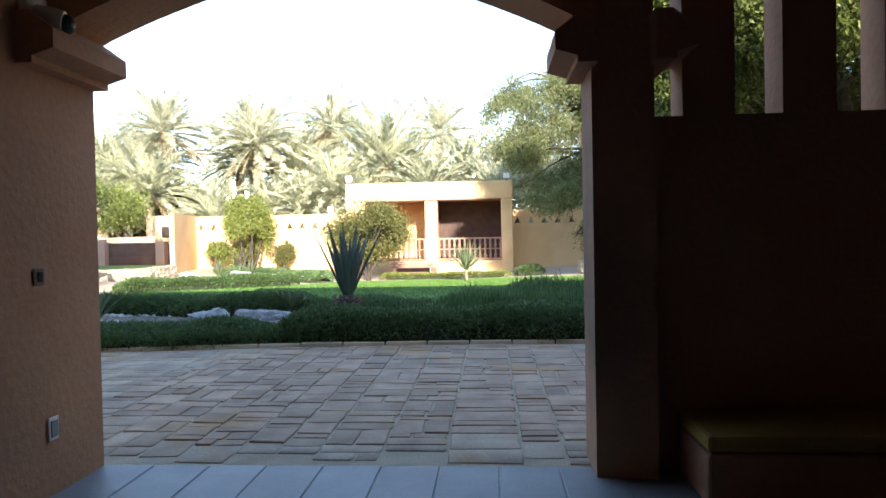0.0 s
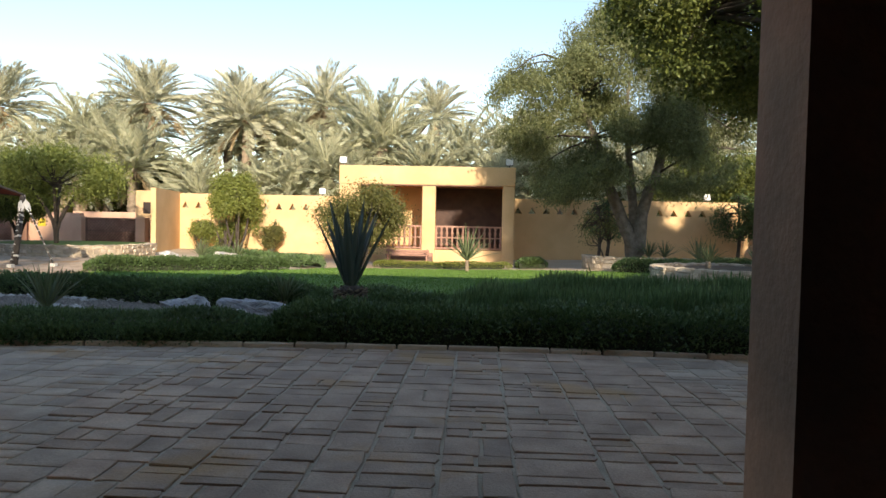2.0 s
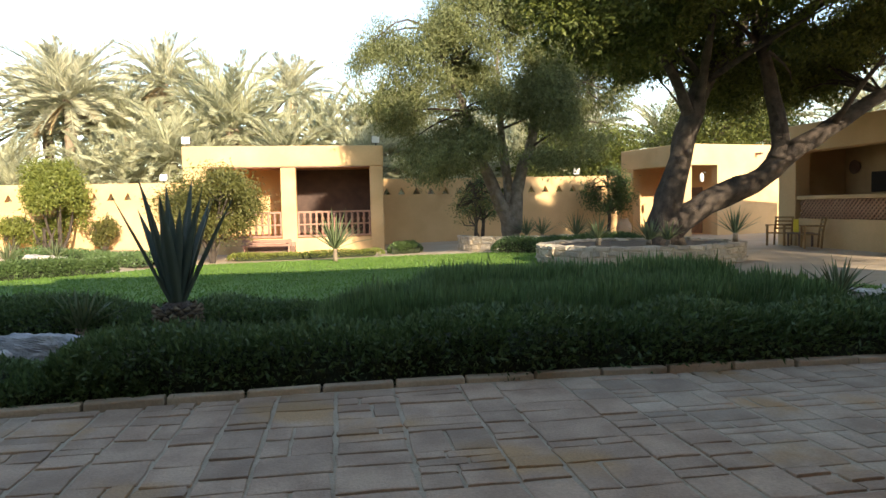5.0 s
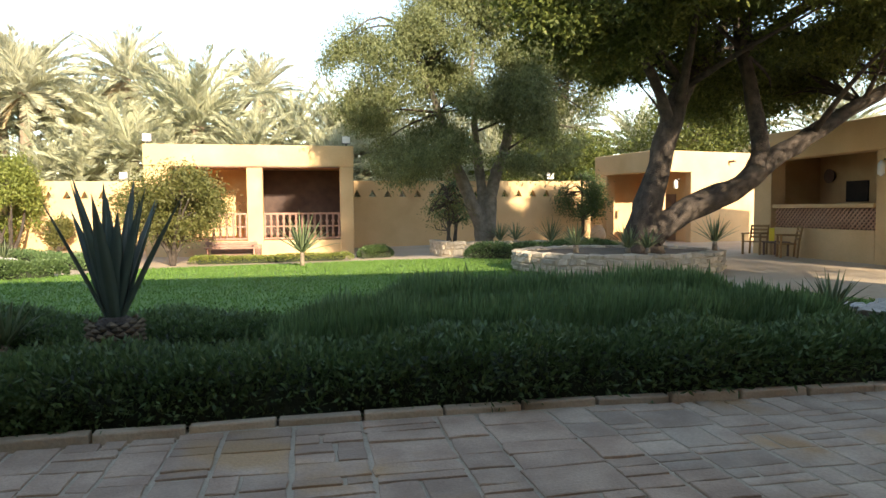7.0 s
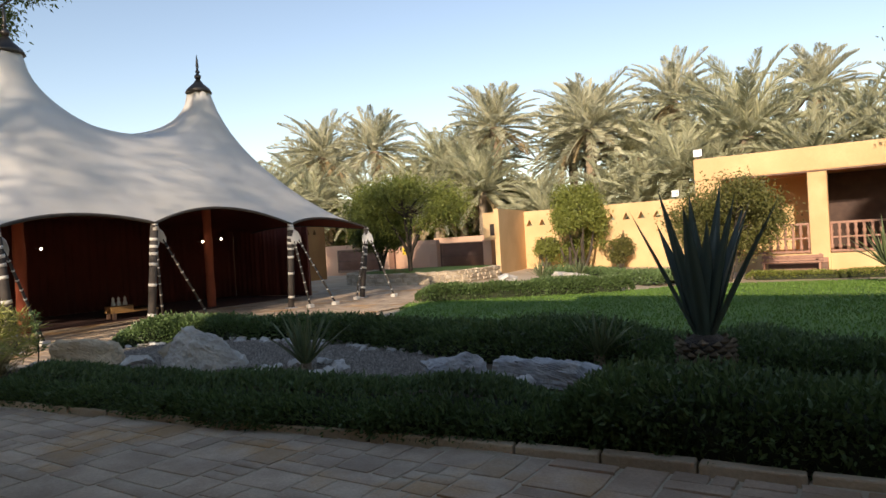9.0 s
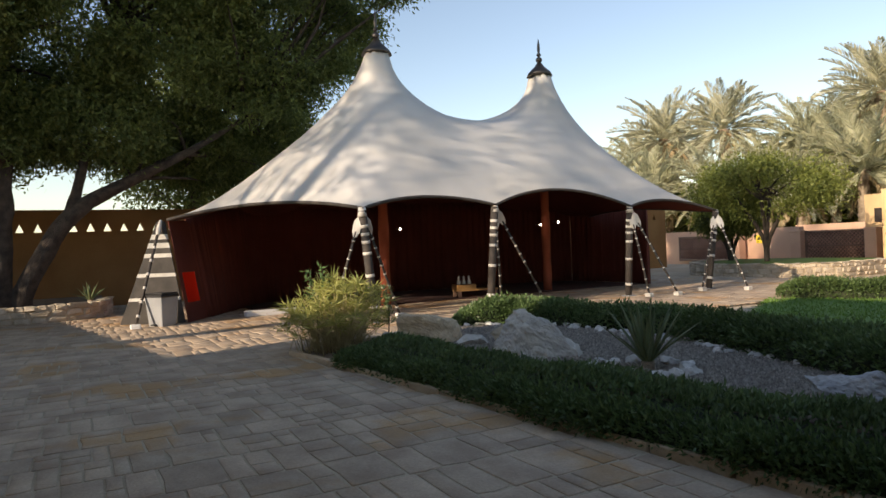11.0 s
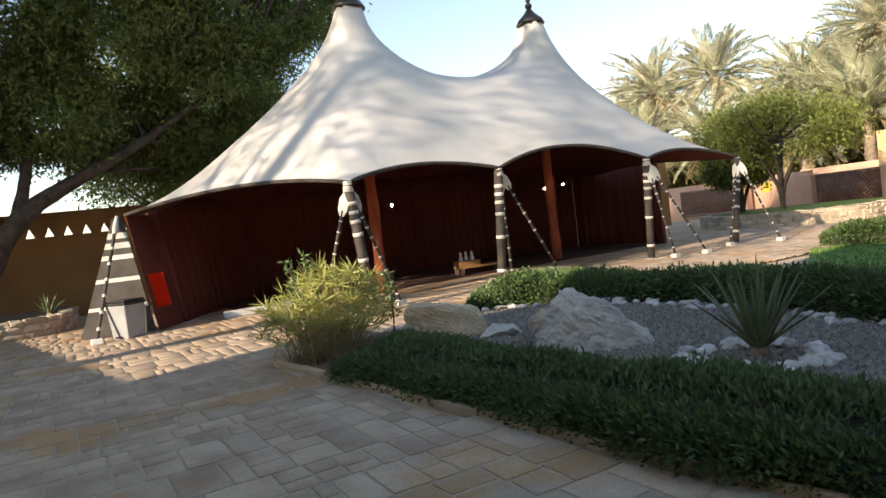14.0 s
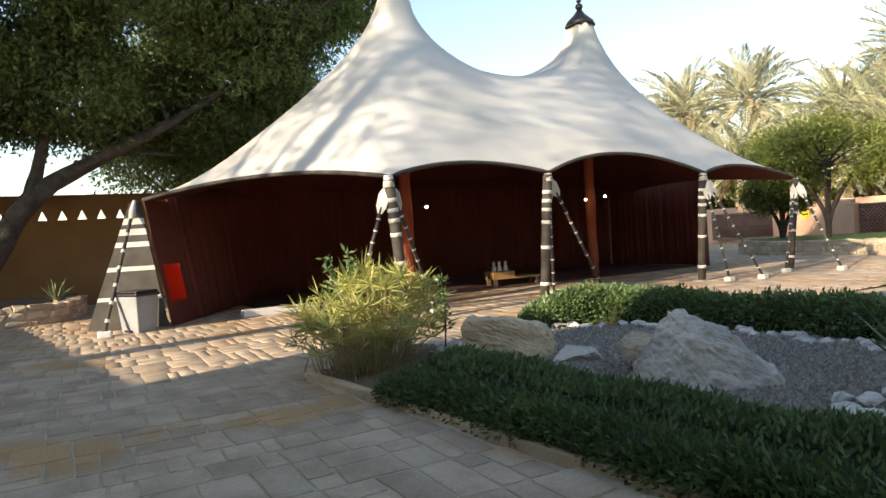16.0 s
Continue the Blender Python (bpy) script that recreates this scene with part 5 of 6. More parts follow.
# out of view, added to dapple the tent canopy
far_tree(-11.0, -9.0, 21.0, 4.4, L_LEFT, 48, "unseen tall tree behind the low wall, added to cast shade", 430, 0.2, 0.14)
# never in view: placed between the sun and the large tree's trunk
far_tree(12.0, 8.5, 8.5, 3.0, L_TREE, 50, "unseen tree east of the gate court, added to shade the large trunk", 430, 0.18, 0.1)
# out of view, added to keep the sun off the west wall
far_tree(-22.5, -7.0, 10.5, 4.2, L_LEFT, 49, "unseen tall tree behind the low wall, added to cast shade", 1100, 0.2, 0.0)


def round_bush(x, y, z, h, rx, leaf, seed, name, label, trunk=0.5, n=420, ll=0.10):
    t = thing(name, (x, y, z), label, "bush")
    t.matrix_world = Matrix.Identity(4)
    r = np.random.default_rng(seed)
    rows = []
    for k in range(4):
        a = k * 1.6 + 0.4
        rows.append([(x, y, z - 0.05, 0.09), (x + 0.12 * math.cos(a), y + 0.12 * math.sin(a), z + trunk * 0.6, 0.075), (x + rx * 0.35 * math.cos(a), y + rx * 0.35 * math.sin(a), z + trunk + h * 0.2, 0.055), (x + rx * 0.6 * math.cos(a), y + rx * 0.6 * math.sin(a), z + h * 0.66, 0.02)])
    stems(t, rows, 10)
    hc = z + trunk + (h - trunk) / 2
    blobs = [(x, y, hc, rx, rx, (h - trunk) / 2)]
    for k in range(5):
        a = r.uniform(0, 6.28)
        blobs.append((x + rx * 0.5 * math.cos(a), y + rx * 0.5 * math.sin(a), hc + r.uniform(-0.25, 0.3) * (h - trunk), rx * 0.55, rx * 0.55, (h - trunk) * 0.28))
    crown(t, blobs, int(n * 1.2), 40, leaf, ll * 1.15, ll * 0.5, seed, [p[:3] for q in rows for p in q[2:]], 40, 0.02, 0.16 * rx ** 0.6, 0.2)
    return t


round_bush(-17.5, 27.0, 0.40, 3.9, 2.6, L_CITRUS, 51, "round_tree", "round yellow-green tree in a low stone planter", 1.5, 800, 0.11)
round_bush(-19.7, 27.8, 0.40, 2.4, 1.3, L_TREE, 57, "round_tree", "smaller dark green tree beside the stone planter", 0.8, 300, 0.11)
round_bush(-12.3, 33.6, 0, 3.75, 1.15, L_CITRUS, 52, "wall_bush", "tall bright green bush against the garden wall", 0.1, 520, 0.12)
round_bush(-14.3, 33.9, 0, 1.5, 0.6, L_CITRUS, 53, "wall_bush", "small green bush against the garden wall", 0.15, 140, 0.09)
round_bush(-10.7, 34.2, 0, 1.4, 0.5, L_OLIVE, 54, "wall_bush", "small olive-green bush against the garden wall", 0.1, 120, 0.09)
round_bush(-12.6, 32.8, 0, 1.5, 0.7, L_TREE, 59, "wall_bush", "small dark green bush below the tall bush", 0.15, 140, 0.09)
round_bush(-4.85, 27.5, gz(-4.85, 27.5), 3.3, 1.8, L_OLIVE, 55, "round_bush", "olive-green rounded bush before the pavilion", 0.7, 700, 0.09)


# ---- palms ----
def palm_meshes(seed, leaf, frond_n=46, L=3.6, droop=1.0):
    r = np.random.default_rng(seed)
    vs, fs, dvs, dfs = [], [], [], []
    nv = dn = 0
    for k in range(frond_n):
        u = k / frond_n
        el = radians(86 - 128 * u ** 1.0 + r.uniform(-8, 8))
        az = k * 2.39996 + r.uniform(-0.2, 0.2)
        dry = u > 0.90
        ln = L * r.uniform(0.8, 1.1) * (0.8 if dry else 1)
        m = 15
        p = np.zeros((m, 3))
        e = el
        for j in range(1, m):
            e -= radians(droop * (3.0 + 3.5 * j / m) * (1.15 if el > 0.3 else 0.7))
            p[j] = p[j - 1] + np.array([math.cos(e) * math.cos(az), math.cos(e) * math.sin(az), math.sin(e)]) * ln / m
        q = 54
        s = np.linspace(0.16, 0.995, q)
        c = np.stack([np.interp(s * (m - 1), np.arange(m), p[:, a]) for a in range(3)], 1)
        tang = np.gradient(c, axis=0)
        tang /= np.linalg.norm(tang, axis=1, keepdims=True)
        sidev = np.cross(tang, np.array([0, 0, 1.0]) + 0.3 * r.normal(size=3))
        sidev /= np.linalg.norm(sidev, axis=1, keepdims=True) + 1e-9
        upv = np.cross(sidev, tang)
        ll = 0.62 * np.sin(np.pi * np.clip(s * 0.86 + 0.12, 0, 1)) ** 0.7 + 0.08
        for sg in (1, -1):
            way = tang * 0.9 + sidev * sg * 0.62 + upv * 0.22 + r.normal(0, 0.05, (q, 3))
            v, f = blades(c, way, ll * r.uniform(0.9, 1.15, q), 0.06, r)
            if dry:
                dvs.append(v), dfs.append(f + dn)
                dn += len(v)
            else:
                vs.append(v), fs.append(f + nv)
                nv += len(v)
        rad = np.linspace(0.05, 0.012, m)[:, None]
        sd = np.cross(np.gradient(p, axis=0), [0, 0, 1.0])
        sd /= np.linalg.norm(sd, axis=1, keepdims=True) + 1e-9
        v = np.concatenate([p + sd * rad, p - sd * rad])
        f = np.stack([np.arange(m - 1), np.arange(1, m), np.arange(1, m) + m, np.arange(m - 1) + m], 1)
        vs.append(v), fs.append(f + nv)
        nv += len(v)
    return (np.concatenate(vs), np.concatenate(fs)), (np.concatenate(dvs), np.concatenate(dfs))


def palm(seed, leaf, trunk_h, label, L, droop):
    t = thing("date_palm", (0, 0, -60), label, "palm", "date palms behind the wall")
    g, d = palm_meshes(seed, leaf, 66, L, droop)
    np_mesh("fronds", g[0] + (0, 0, trunk_h), g[1], leaf, t)
    np_mesh("dry_fronds", d[0] + (0, 0, trunk_h), d[1], L_DRY, t)
    n = 34
    bm = tube([(0.12 * math.sin(h * 3), 0.1 * math.cos(h * 2), h * trunk_h) for h in np.linspace(-0.02, 1, n)], [(0.27 + 0.05 * (j % 2)) * (1.15 if j > n - 5 else 1) for j in range(n)], 12, 0.3)
    part("trunk", bm, PALMBARK, t)
    return t


proto = [palm(61, L_PALM, 6.4, "tall pale grey-green date palm with a bare trunk", 4.0, 0.6), palm(62, L_PALM2, 4.0, "short full date palm with arching fronds", 4.4, 0.62), palm(63, L_PALM, 8.2, "very tall date palm with spiky fronds", 3.9, 0.5)]
SPOTS = [  # which, x, y, crown height, size
    (2, -23.0, 45.5, 9.4, 1.05), (0, -16.2, 46.0, 8.4, 1.15), (1, -6.4, 43.5, 7.0, 1.2), (0, -12.2, 52.0, 10.4, 1.05), (2, -3.6, 54.0, 11.2, 0.95),
    (1, -27.4, 45.0, 6.6, 1.0), (1, -21.6, 41.0, 4.6, 0.95), (1, -1.0, 44.0, 5.8, 1.05), (1, -9.3, 41.0, 4.2, 0.95), (1, 1.8, 47.0, 6.4, 1.1), (1, -19.0, 50.0, 7.6, 1.1),
    (0, -39.0, 45.2, 9.2, 1.15), (2, -33.4, 45.0, 9.0, 1.1), (1, -26.6, 50.0, 7.6, 1.1), (1, -43.5, 47.0, 7.4, 1.1), (0, -47.0, 55.0, 9.5, 1.1), (1, -36.5, 41.0, 4.6, 1.0), (1, -30.5, 40.0, 4.2, 0.9),
    (1, -24.8, 40.2, 3.8, 0.8), (1, -15.0, 55.0, 7.4, 1.1), (1, -9.0, 50.0, 7.6, 1.1), (0, 4.6, 52.0, 8.4, 1.05), (1, 8.6, 46.0, 5.6, 1.0), (1, 12.4, 50.0, 6.8, 1.0), (0, 16.5, 47.0, 7.2, 1.05), (1, 20.8, 44.0, 5.6, 1.0), (0, 25.5, 42.0, 7.4, 1.05), (1, 26.0, 33.0, 5.2, 1.0),
    (1, -13.6, 41.5, 3.2, 0.75), (1, -5.6, 48.5, 6.6, 1.0), (1, -31.0, 52.0, 7.0, 1.1), (1, -52.0, 50.0, 7.0, 1.1), (1, 5.0, 42.0, 4.2, 0.9), (1, -18.2, 42.4, 3.4, 0.75), (2, -21.0, 58.0, 10.8, 1.1), (1, -34.0, 34.5, 4.0, 0.9), (1, -40.0, 38.0, 4.6, 1.0),
    (1, -17.0, 40.0, 2.6, 0.7), (1, -11.4, 40.5, 3.0, 0.8), (1, -7.4, 40.6, 3.4, 0.85), (1, -3.2, 40.4, 4.4, 0.9), (1, 0.8, 40.2, 4.0, 0.85), (1, 3.2, 44.5, 5.8, 1.0), (1, -24.6, 43.5, 5.4, 1.0), (1, -13.8, 47.5, 6.4, 1.05), (1, -28.4, 42.5, 4.8, 0.9), (1, 10.6, 41.0, 4.0, 0.85), (1, 14.5, 43.5, 4.8, 0.9)]
TH = [6.4, 4.0, 8.2]
for k, (w, x, y, ch, s) in enumerate(SPOTS):
    ch *= 0.90 if x > -8 else 1.0
    m = pose(x, y, ch - TH[w] * s, 0, 0, (k * 97) % 360) @ Matrix.Diagonal((s, s, s, 1))
    if w not in [q[0] for q in SPOTS[:k]]:
        proto[w].matrix_world = m
    else:
        c = copy_thing(proto[w], pose(x, y, ch - TH[w] * s, 0, 0, (k * 97) % 360))
        c.scale = (s, s, s)
# thicket below the palms
r = np.random.default_rng(77)
n = 60000
bx, by = r.uniform(-58, 32, n), r.uniform(44, 52, n)
hz = r.uniform(0, 1, n) ** 0.7 * (3.6 + 1.8 * np.sin(bx * 0.35) * np.cos(by * 0.21))
v, f = blades(np.stack([bx, by, hz], 1), r.normal(0, 1, (n, 3)) + (0, 0, 0.4), r.uniform(0.6, 1.5, n), 0.24, r)
tagged(np_mesh("palm_undergrowth", v, f, L_TREE), "dark undergrowth and young palms below the date palms", "undergrowth", kind="stuff")


# ---- spiky plants ----
def rosette(parent, x, y, z, n, L, w, leaf, seed, up=(20, 85), curve=0.15):
    r = np.random.default_rng(seed)
    for k in range(n):
        az = k * 2.39996 + r.uniform(-0.15, 0.15)
        el = radians(up[0] + (up[1] - up[0]) * (k + 0.5) / n + r.uniform(-5, 5))
        ln = L * r.uniform(0.75, 1.05)
        bm = bmesh.new()
        rows = []
        m = 7
        d0 = np.array([math.cos(az), math.sin(az), 0])
        s = np.array([-math.sin(az), math.cos(az), 0])
        p = np.array([x, y, z]) + d0 * 0.05
        e = el
        for j in range(m):
            t = j / (m - 1)
            wd = w * (0.55 + 0.9 * math.sin(math.pi * min(1, 0.18 + t * 0.65))) * (1 - t ** 3) * 0.6 + 0.001
            nrm = np.array([-math.sin(e) * d0[0], -math.sin(e) * d0[1], math.cos(e)])
            rows.append([bm.verts.new(q) for q in (p + s * wd + nrm * wd * 0.35, p - nrm * wd * 0.18, p - s * wd + nrm * wd * 0.35, p + nrm * wd * 0.12)])
            e -= curve * r.uniform(0.4, 1.0) / m * (1.6 - el)
            p = p + (d0 * math.cos(e) + np.array([0, 0, math.sin(e)])) * ln / (m - 1)
        for a, b in zip(rows, rows[1:]):
            for j in range(4):
                bm.faces.new((a[j], a[(j + 1) % 4], b[(j + 1) % 4], b[j])).smooth = True
        part("leaf_blade", bm, leaf, parent)


ag = thing("giant_agave", (-1.85, 9.5, 0), "giant upright grey-green agave on a scaly stump", "agave")
ag.matrix_world = Matrix.Identity(4)
part("stump", tube([(-1.85, 9.5, h) for h in (-0.02, 0.12, 0.28, 0.42, 0.54, 0.60)], [0.17, 0.18, 0.19, 0.20, 0.18, 0.10], 16, 0.2), BARK, ag)
bm = bmesh.new()
for k in range(150):
    a, h = k * 2.39996, 0.02 + 0.54 * k / 150
    c, s = math.cos(a), math.sin(a)
    b = Vector((-1.85 + 0.18 * c, 9.5 + 0.18 * s, h))
    q = [bm.verts.new(b + Vector(o)) for o in ((-0.05 * s, 0.05 * c, 0), (0.075 * c, 0.075 * s, 0.012), (0.05 * s, -0.05 * c, 0), (0.045 * c, 0.045 * s, 0.045))]
    lo = bm.verts.new(b + Vector((0.03 * c, 0.03 * s, -0.02)))
    bm.faces.new(q)
    bm.faces.new((q[0], lo, q[1]))
    bm.faces.new((q[1], lo, q[2]))
part("scale_sheath", bm, SCALE, ag, "dry leaf-base scales")
rosette(ag, -1.85, 9.5, 0.55, 17, 1.30, 0.080, L_AGAVE, 71, (63, 88), 0.05)


def yucca(x, y, z, L, seed, label, n=26, stem=0.1, w=0.03, up=(28, 84)):
    t = thing("yucca", (x, y, z), label, "yucca", "spiky yuccas")
    t.matrix_world = Matrix.Identity(4)
    part("stem", tube([(x, y, z - 0.03), (x, y, z + stem)], [0.07, 0.06], 10, 0.3), PALMBARK, t)
    rosette(t, x, y, z + stem, n, L, w, L_YUCCA, seed, up, 0.35)
    return t


yucca(-5.98, 9.05, 0.15, 0.62, 81, "green spiky yucca ringed by white stones in gravel", 34, 0.10, 0.026, (42, 88))
yucca(6.9, 11.2, 0.0, 0.62, 82, "green spiky yucca at the end of the shrub bed", 28)
yucca(-0.45, 24.7, gz(-0.45, 24.7), 1.35, 83, "tall pale green yucca on the lawn before the pavilion", 30, 0.45, 0.05, (25, 88))
yucca(-2.95, 10.0, 0.2, 0.45, 84, "small dark green agave behind the rocks", 22)
yucca(6.1, 18.4, 0.5, 0.62, 85, "spiky green agave on the stone planter", 24, 0.15)
yucca(7.2, 17.9, 0.5, 0.6, 86, "spiky green agave at the foot of the large tree", 24, 0.1)
yucca(7.6, 17.7, 0.5, 0.55, 87, "spiky green agave at the foot of the large tree", 24, 0.1)
yucca(9.6, 18.1, 0.5, 0.7, 88, "dark spiky agave on the stone planter", 22, 0.2)
yucca(8.6, 26.9, 0.0, 1.0, 89, "large spiky green agave by the path", 28, 0.35)
yucca(7.7, 28.4, 0.25, 0.8, 90, "spiky dark agave beside the grey-leaved tree", 24, 0.1)
yucca(7.0, 28.2, 0.25, 0.8, 91, "spiky dark agave beside the grey-leaved tree", 24, 0.1)
yucca(-9.6, 26.3, 0, 0.7, 92, "spiky grey-green agave among stones", 24)
yucca(-10.7, 25.4, 0, 0.8, 93, "spiky grey-green agave among stones", 24)
yucca(-20.4, 4.6, 0.35, 0.5, 94, "small dark agave by the shade tree", 20)


def reed_bush():
    t = thing("reed_shrub", (-9.9, 7.5, 0), "yellow-green feathery shrub with straw stems at the kerb's end", "shrub")
    t.matrix_world = Matrix.Identity(4)
    r = np.random.default_rng(96)
    bm = bmesh.new()
    heads, stem_pts = [], []
    for k in range(150):
        a, q = r.uniform(0, 6.28), math.sqrt(r.uniform(0, 1))
        x0, y0 = -10.25 + 0.38 * q * math.cos(a), 7.52 + 0.34 * q * math.sin(a)
        h = (1.12 - 0.50 * q * q) * r.uniform(0.45, 1.0)
        reach = q * r.uniform(0.15, 0.58)
        e = np.array([x0 + math.cos(a) * reach, y0 + math.sin(a) * reach, h])
        p = smooth_path([(x0, y0, 0), (x0 + math.cos(a) * reach * 0.3, y0 + math.sin(a) * reach * 0.3, h * 0.55), e], 6)
        add_tube(bm, p, np.linspace(0.007, 0.004, 6), 4)
        heads.append(e)
        stem_pts += list(p[1:4])
    for k in range(90):
        a = r.uniform(0, 6.28)
        x0, y0 = -10.35 + 0.28 * r.normal(), 7.40 + 0.24 * r.normal()
        L = r.uniform(0.3, 0.75)
        add_tube(bm, smooth_path([(x0, y0, 0), (x0 + 0.25 * L * math.cos(a), y0 + 0.25 * L * math.sin(a), L * 0.6), (x0 + 0.7 * L * math.cos(a), y0 + 0.7 * L * math.sin(a), L * 0.85)], 5), np.linspace(0.006, 0.002, 5), 4)
    part("stem_tuft", bm, L_STRAW, t, "straw-coloured stems")
    heads, sp = np.array(heads), np.array(stem_pts)
    n = 18
    base = np.repeat(heads, n, 0) + r.normal(0, 0.008, (len(heads) * n, 3))
    v, f = blades(base, r.normal(0, 1, (len(base), 3)) * (1, 1, 0.5) + (0, 0, 0.42), r.uniform(0.12, 0.26, len(base)), 0.017, r)
    np_mesh("foliage", v, f, L_REED, t)
    base = np.repeat(sp, 3, 0) + r.normal(0, 0.03, (len(sp) * 3, 3))
    v, f = blades(base, r.normal(0, 1, (len(base), 3)) + (0, 0, 0.8), r.uniform(0.08, 0.22, len(base)), 0.009, r)
    np_mesh("dry_foliage", v, f, L_STRAW, t)
    tall = thing("leggy_weed", (-10.6, 7.5, 0), "leggy weed stalks with small dark leaves by the kerb's end", "weed")
    tall.matrix_world = Matrix.Identity(4)
    pts = []
    for (dx, dy, h, lx) in ((-0.35, -0.1, 0.75, -0.35), (-0.15, -0.25, 1.12, -0.12), (0.05, -0.15, 1.18, 0.05), (-0.45, -0.2, 0.6, -0.5), (0.3, 0.6, 0.9, 0.2)):
        p = smooth_path([(-10.2 + dx, 7.5 + dy, 0), (-10.2 + dx + lx * 0.4, 7.5 + dy, h * 0.6), (-10.2 + dx + lx, 7.4 + dy, h)], 12)
        part("stalk", tube(p, np.linspace(0.011, 0.005, 12), 5), BARK, tall)
        pts += list(p[4:])
    pts = np.array(pts)
    base = np.repeat(pts, 12, 0) + r.normal(0, 0.02, (len(pts) * 12, 3))
    v, f = blades(base, r.normal(0, 1, (len(base), 3)) + (0, 0, 0.3), r.uniform(0.04, 0.10, len(base)), 0.03, r)
    np_mesh("leaves", v, f, L_SHRUB, tall)


reed_bush()


# ---- rocks ----
def boulder(x, y, z, sx, sy, sz, seed, mat, label, tilt=(0, 0, 0), name="boulder", cut=0.35, group="", sub=3, form=None):
    """An angular stone: a hull of a few corners, split finely and roughened"""
    rr = random.Random(seed)
    bm = bmesh.new()
    pts = form or []
    if not pts:
        for k in range(11 if sub > 2 else 16):
            a, h = rr.uniform(0, 6.28), rr.uniform(-0.8, 1.0)
            w = math.sqrt(max(0.08, 1 - h * h)) * rr.uniform(0.85, 1.1)
            pts.append((w * math.cos(a), w * math.sin(a), h * rr.uniform(0.75, 1.0)))
    for q in pts:
        bm.verts.new((q[0] * sx, q[1] * sy, q[2] * sz))
    got = bmesh.ops.convex_hull(bm, input=bm.verts[:])
    bmesh.ops.delete(bm, geom=list({g for g in got["geom_interior"] + got["geom_unused"] if isinstance(g, bmesh.types.BMVert)}), context="VERTS")
    for _ in range({4: 4, 3: 3, 2: 2}.get(sub, 1)):
        bmesh.ops.subdivide_edges(bm, edges=bm.edges[:], cuts=1, use_grid_fill=True)
        bmesh.ops.smooth_vert(bm, verts=bm.verts[:], factor=0.035, use_axis_x=True, use_axis_y=True, use_axis_z=True)
    o = Vector((seed * 3.1, seed * 1.7, seed * 0.9))
    size = (sx + sy + sz) / 3
    bm.normal_update()
    for v in bm.verts:
        q = v.co / size
        v.co += v.normal * size * (0.10 * noise.noise(q * 1.9 + o) + 0.07 * noise.noise(q * 5 + o) + 0.04 * noise.noise(q * 12 + o))
    t = tagged(part(name, bm, mat), label, "rock", group)
    t.matrix_world = pose(x, y, z, *tilt)
    return t


PEAKED = [(-0.95, -0.5, -0.5), (-1.0, 0.4, -0.5), (0.0, -0.85, -0.5), (0.2, 0.8, -0.5), (1.15, -0.5, -0.5), (1.2, 0.3, -0.45), (-0.72, -0.35, 0.35), (-0.75, 0.3, 0.3), (-0.42, -0.1, 1.0), (-0.2, 0.15, 0.98), (-0.15, -0.5, 0.62), (0.45, -0.2, 0.52), (0.5, 0.3, 0.45), (-0.5, -0.7, 0.0)]
FLAT = [(-1.0, -0.6, -0.6), (-1.05, 0.5, -0.6), (0.9, -0.8, -0.6), (1.0, 0.6, -0.6), (-1.0, -0.5, 0.75), (-0.9, 0.4, 0.8), (-0.1, -0.55, 0.6), (0.0, 0.4, 0.72), (0.15, -0.6, 0.75), (0.75, -0.5, 0.5), (0.8, 0.4, 0.5), (1.05, -0.3, 0.0)]
boulder(-7.35, 8.72, 0.31, 0.48, 0.34, 0.38, 5, ROCK, "large pale grey boulder with a sharp peak on the gravel", (0, 0, 52), sub=4, form=PEAKED)
boulder(-7.95, 8.85, 0.24, 0.40, 0.30, 0.26, 6, TANROCK, "tan boulder beside the large grey one", (0, 5, 40), sub=4)
boulder(-9.22, 8.42, 0.28, 0.42, 0.30, 0.31, 9, TANROCK, "flat-topped tan boulder on the gravel bed", (0, 0, 50), sub=4, form=FLAT)
boulder(-8.6, 8.72, 0.17, 0.30, 0.24, 0.16, 10, ROCK, "small grey rock between boulders", (0, 0, 60))
boulder(-3.98, 8.95, 0.26, 0.40, 0.28, 0.28, 12, BLUEROCK, "weathered grey rock behind the hedge", (0, 4, 10), sub=4)
boulder(-3.1, 9.18, 0.26, 0.52, 0.26, 0.17, 14, BLUEROCK, "long flat grey rock behind the hedge", (0, 3, 20), sub=4, form=FLAT)
boulder(-2.4, 9.25, 0.14, 0.30, 0.22, 0.25, 15, ROCK, "small pale rock beside the agave", (0, 0, 70))
boulder(7.9, 11.0, 0.05, 1.0, 0.5, 0.22, 16, ROCK, "flat grey rock at the shrub bed's end", (0, 0, 20))
boulder(-9.2, 24.8, 0.05, 0.9, 0.5, 0.38, 18, ROCK, "pale rock among border plants", (0, 5, 10))
boulder(-11.6, 24.6, 0.05, 0.5, 0.4, 0.3, 19, PEBBLE, "white rock among border plants", (0, 5, 30))
rr = random.Random(3)
for k in range(26):
    a = k * 0.8
    d = 0.28 + 0.16 * rr.random()
    boulder(-5.98 + d * 1.2 * math.cos(a), 9.02 + d * math.sin(a), 0.19, 0.07 + 0.04 * rr.random(), 0.07, 0.06, 100 + k, PEBBLE, "white stone round the yucca", (0, 0, k * 40), "white_stone", 0.3, "white stones round the yucca", 2)
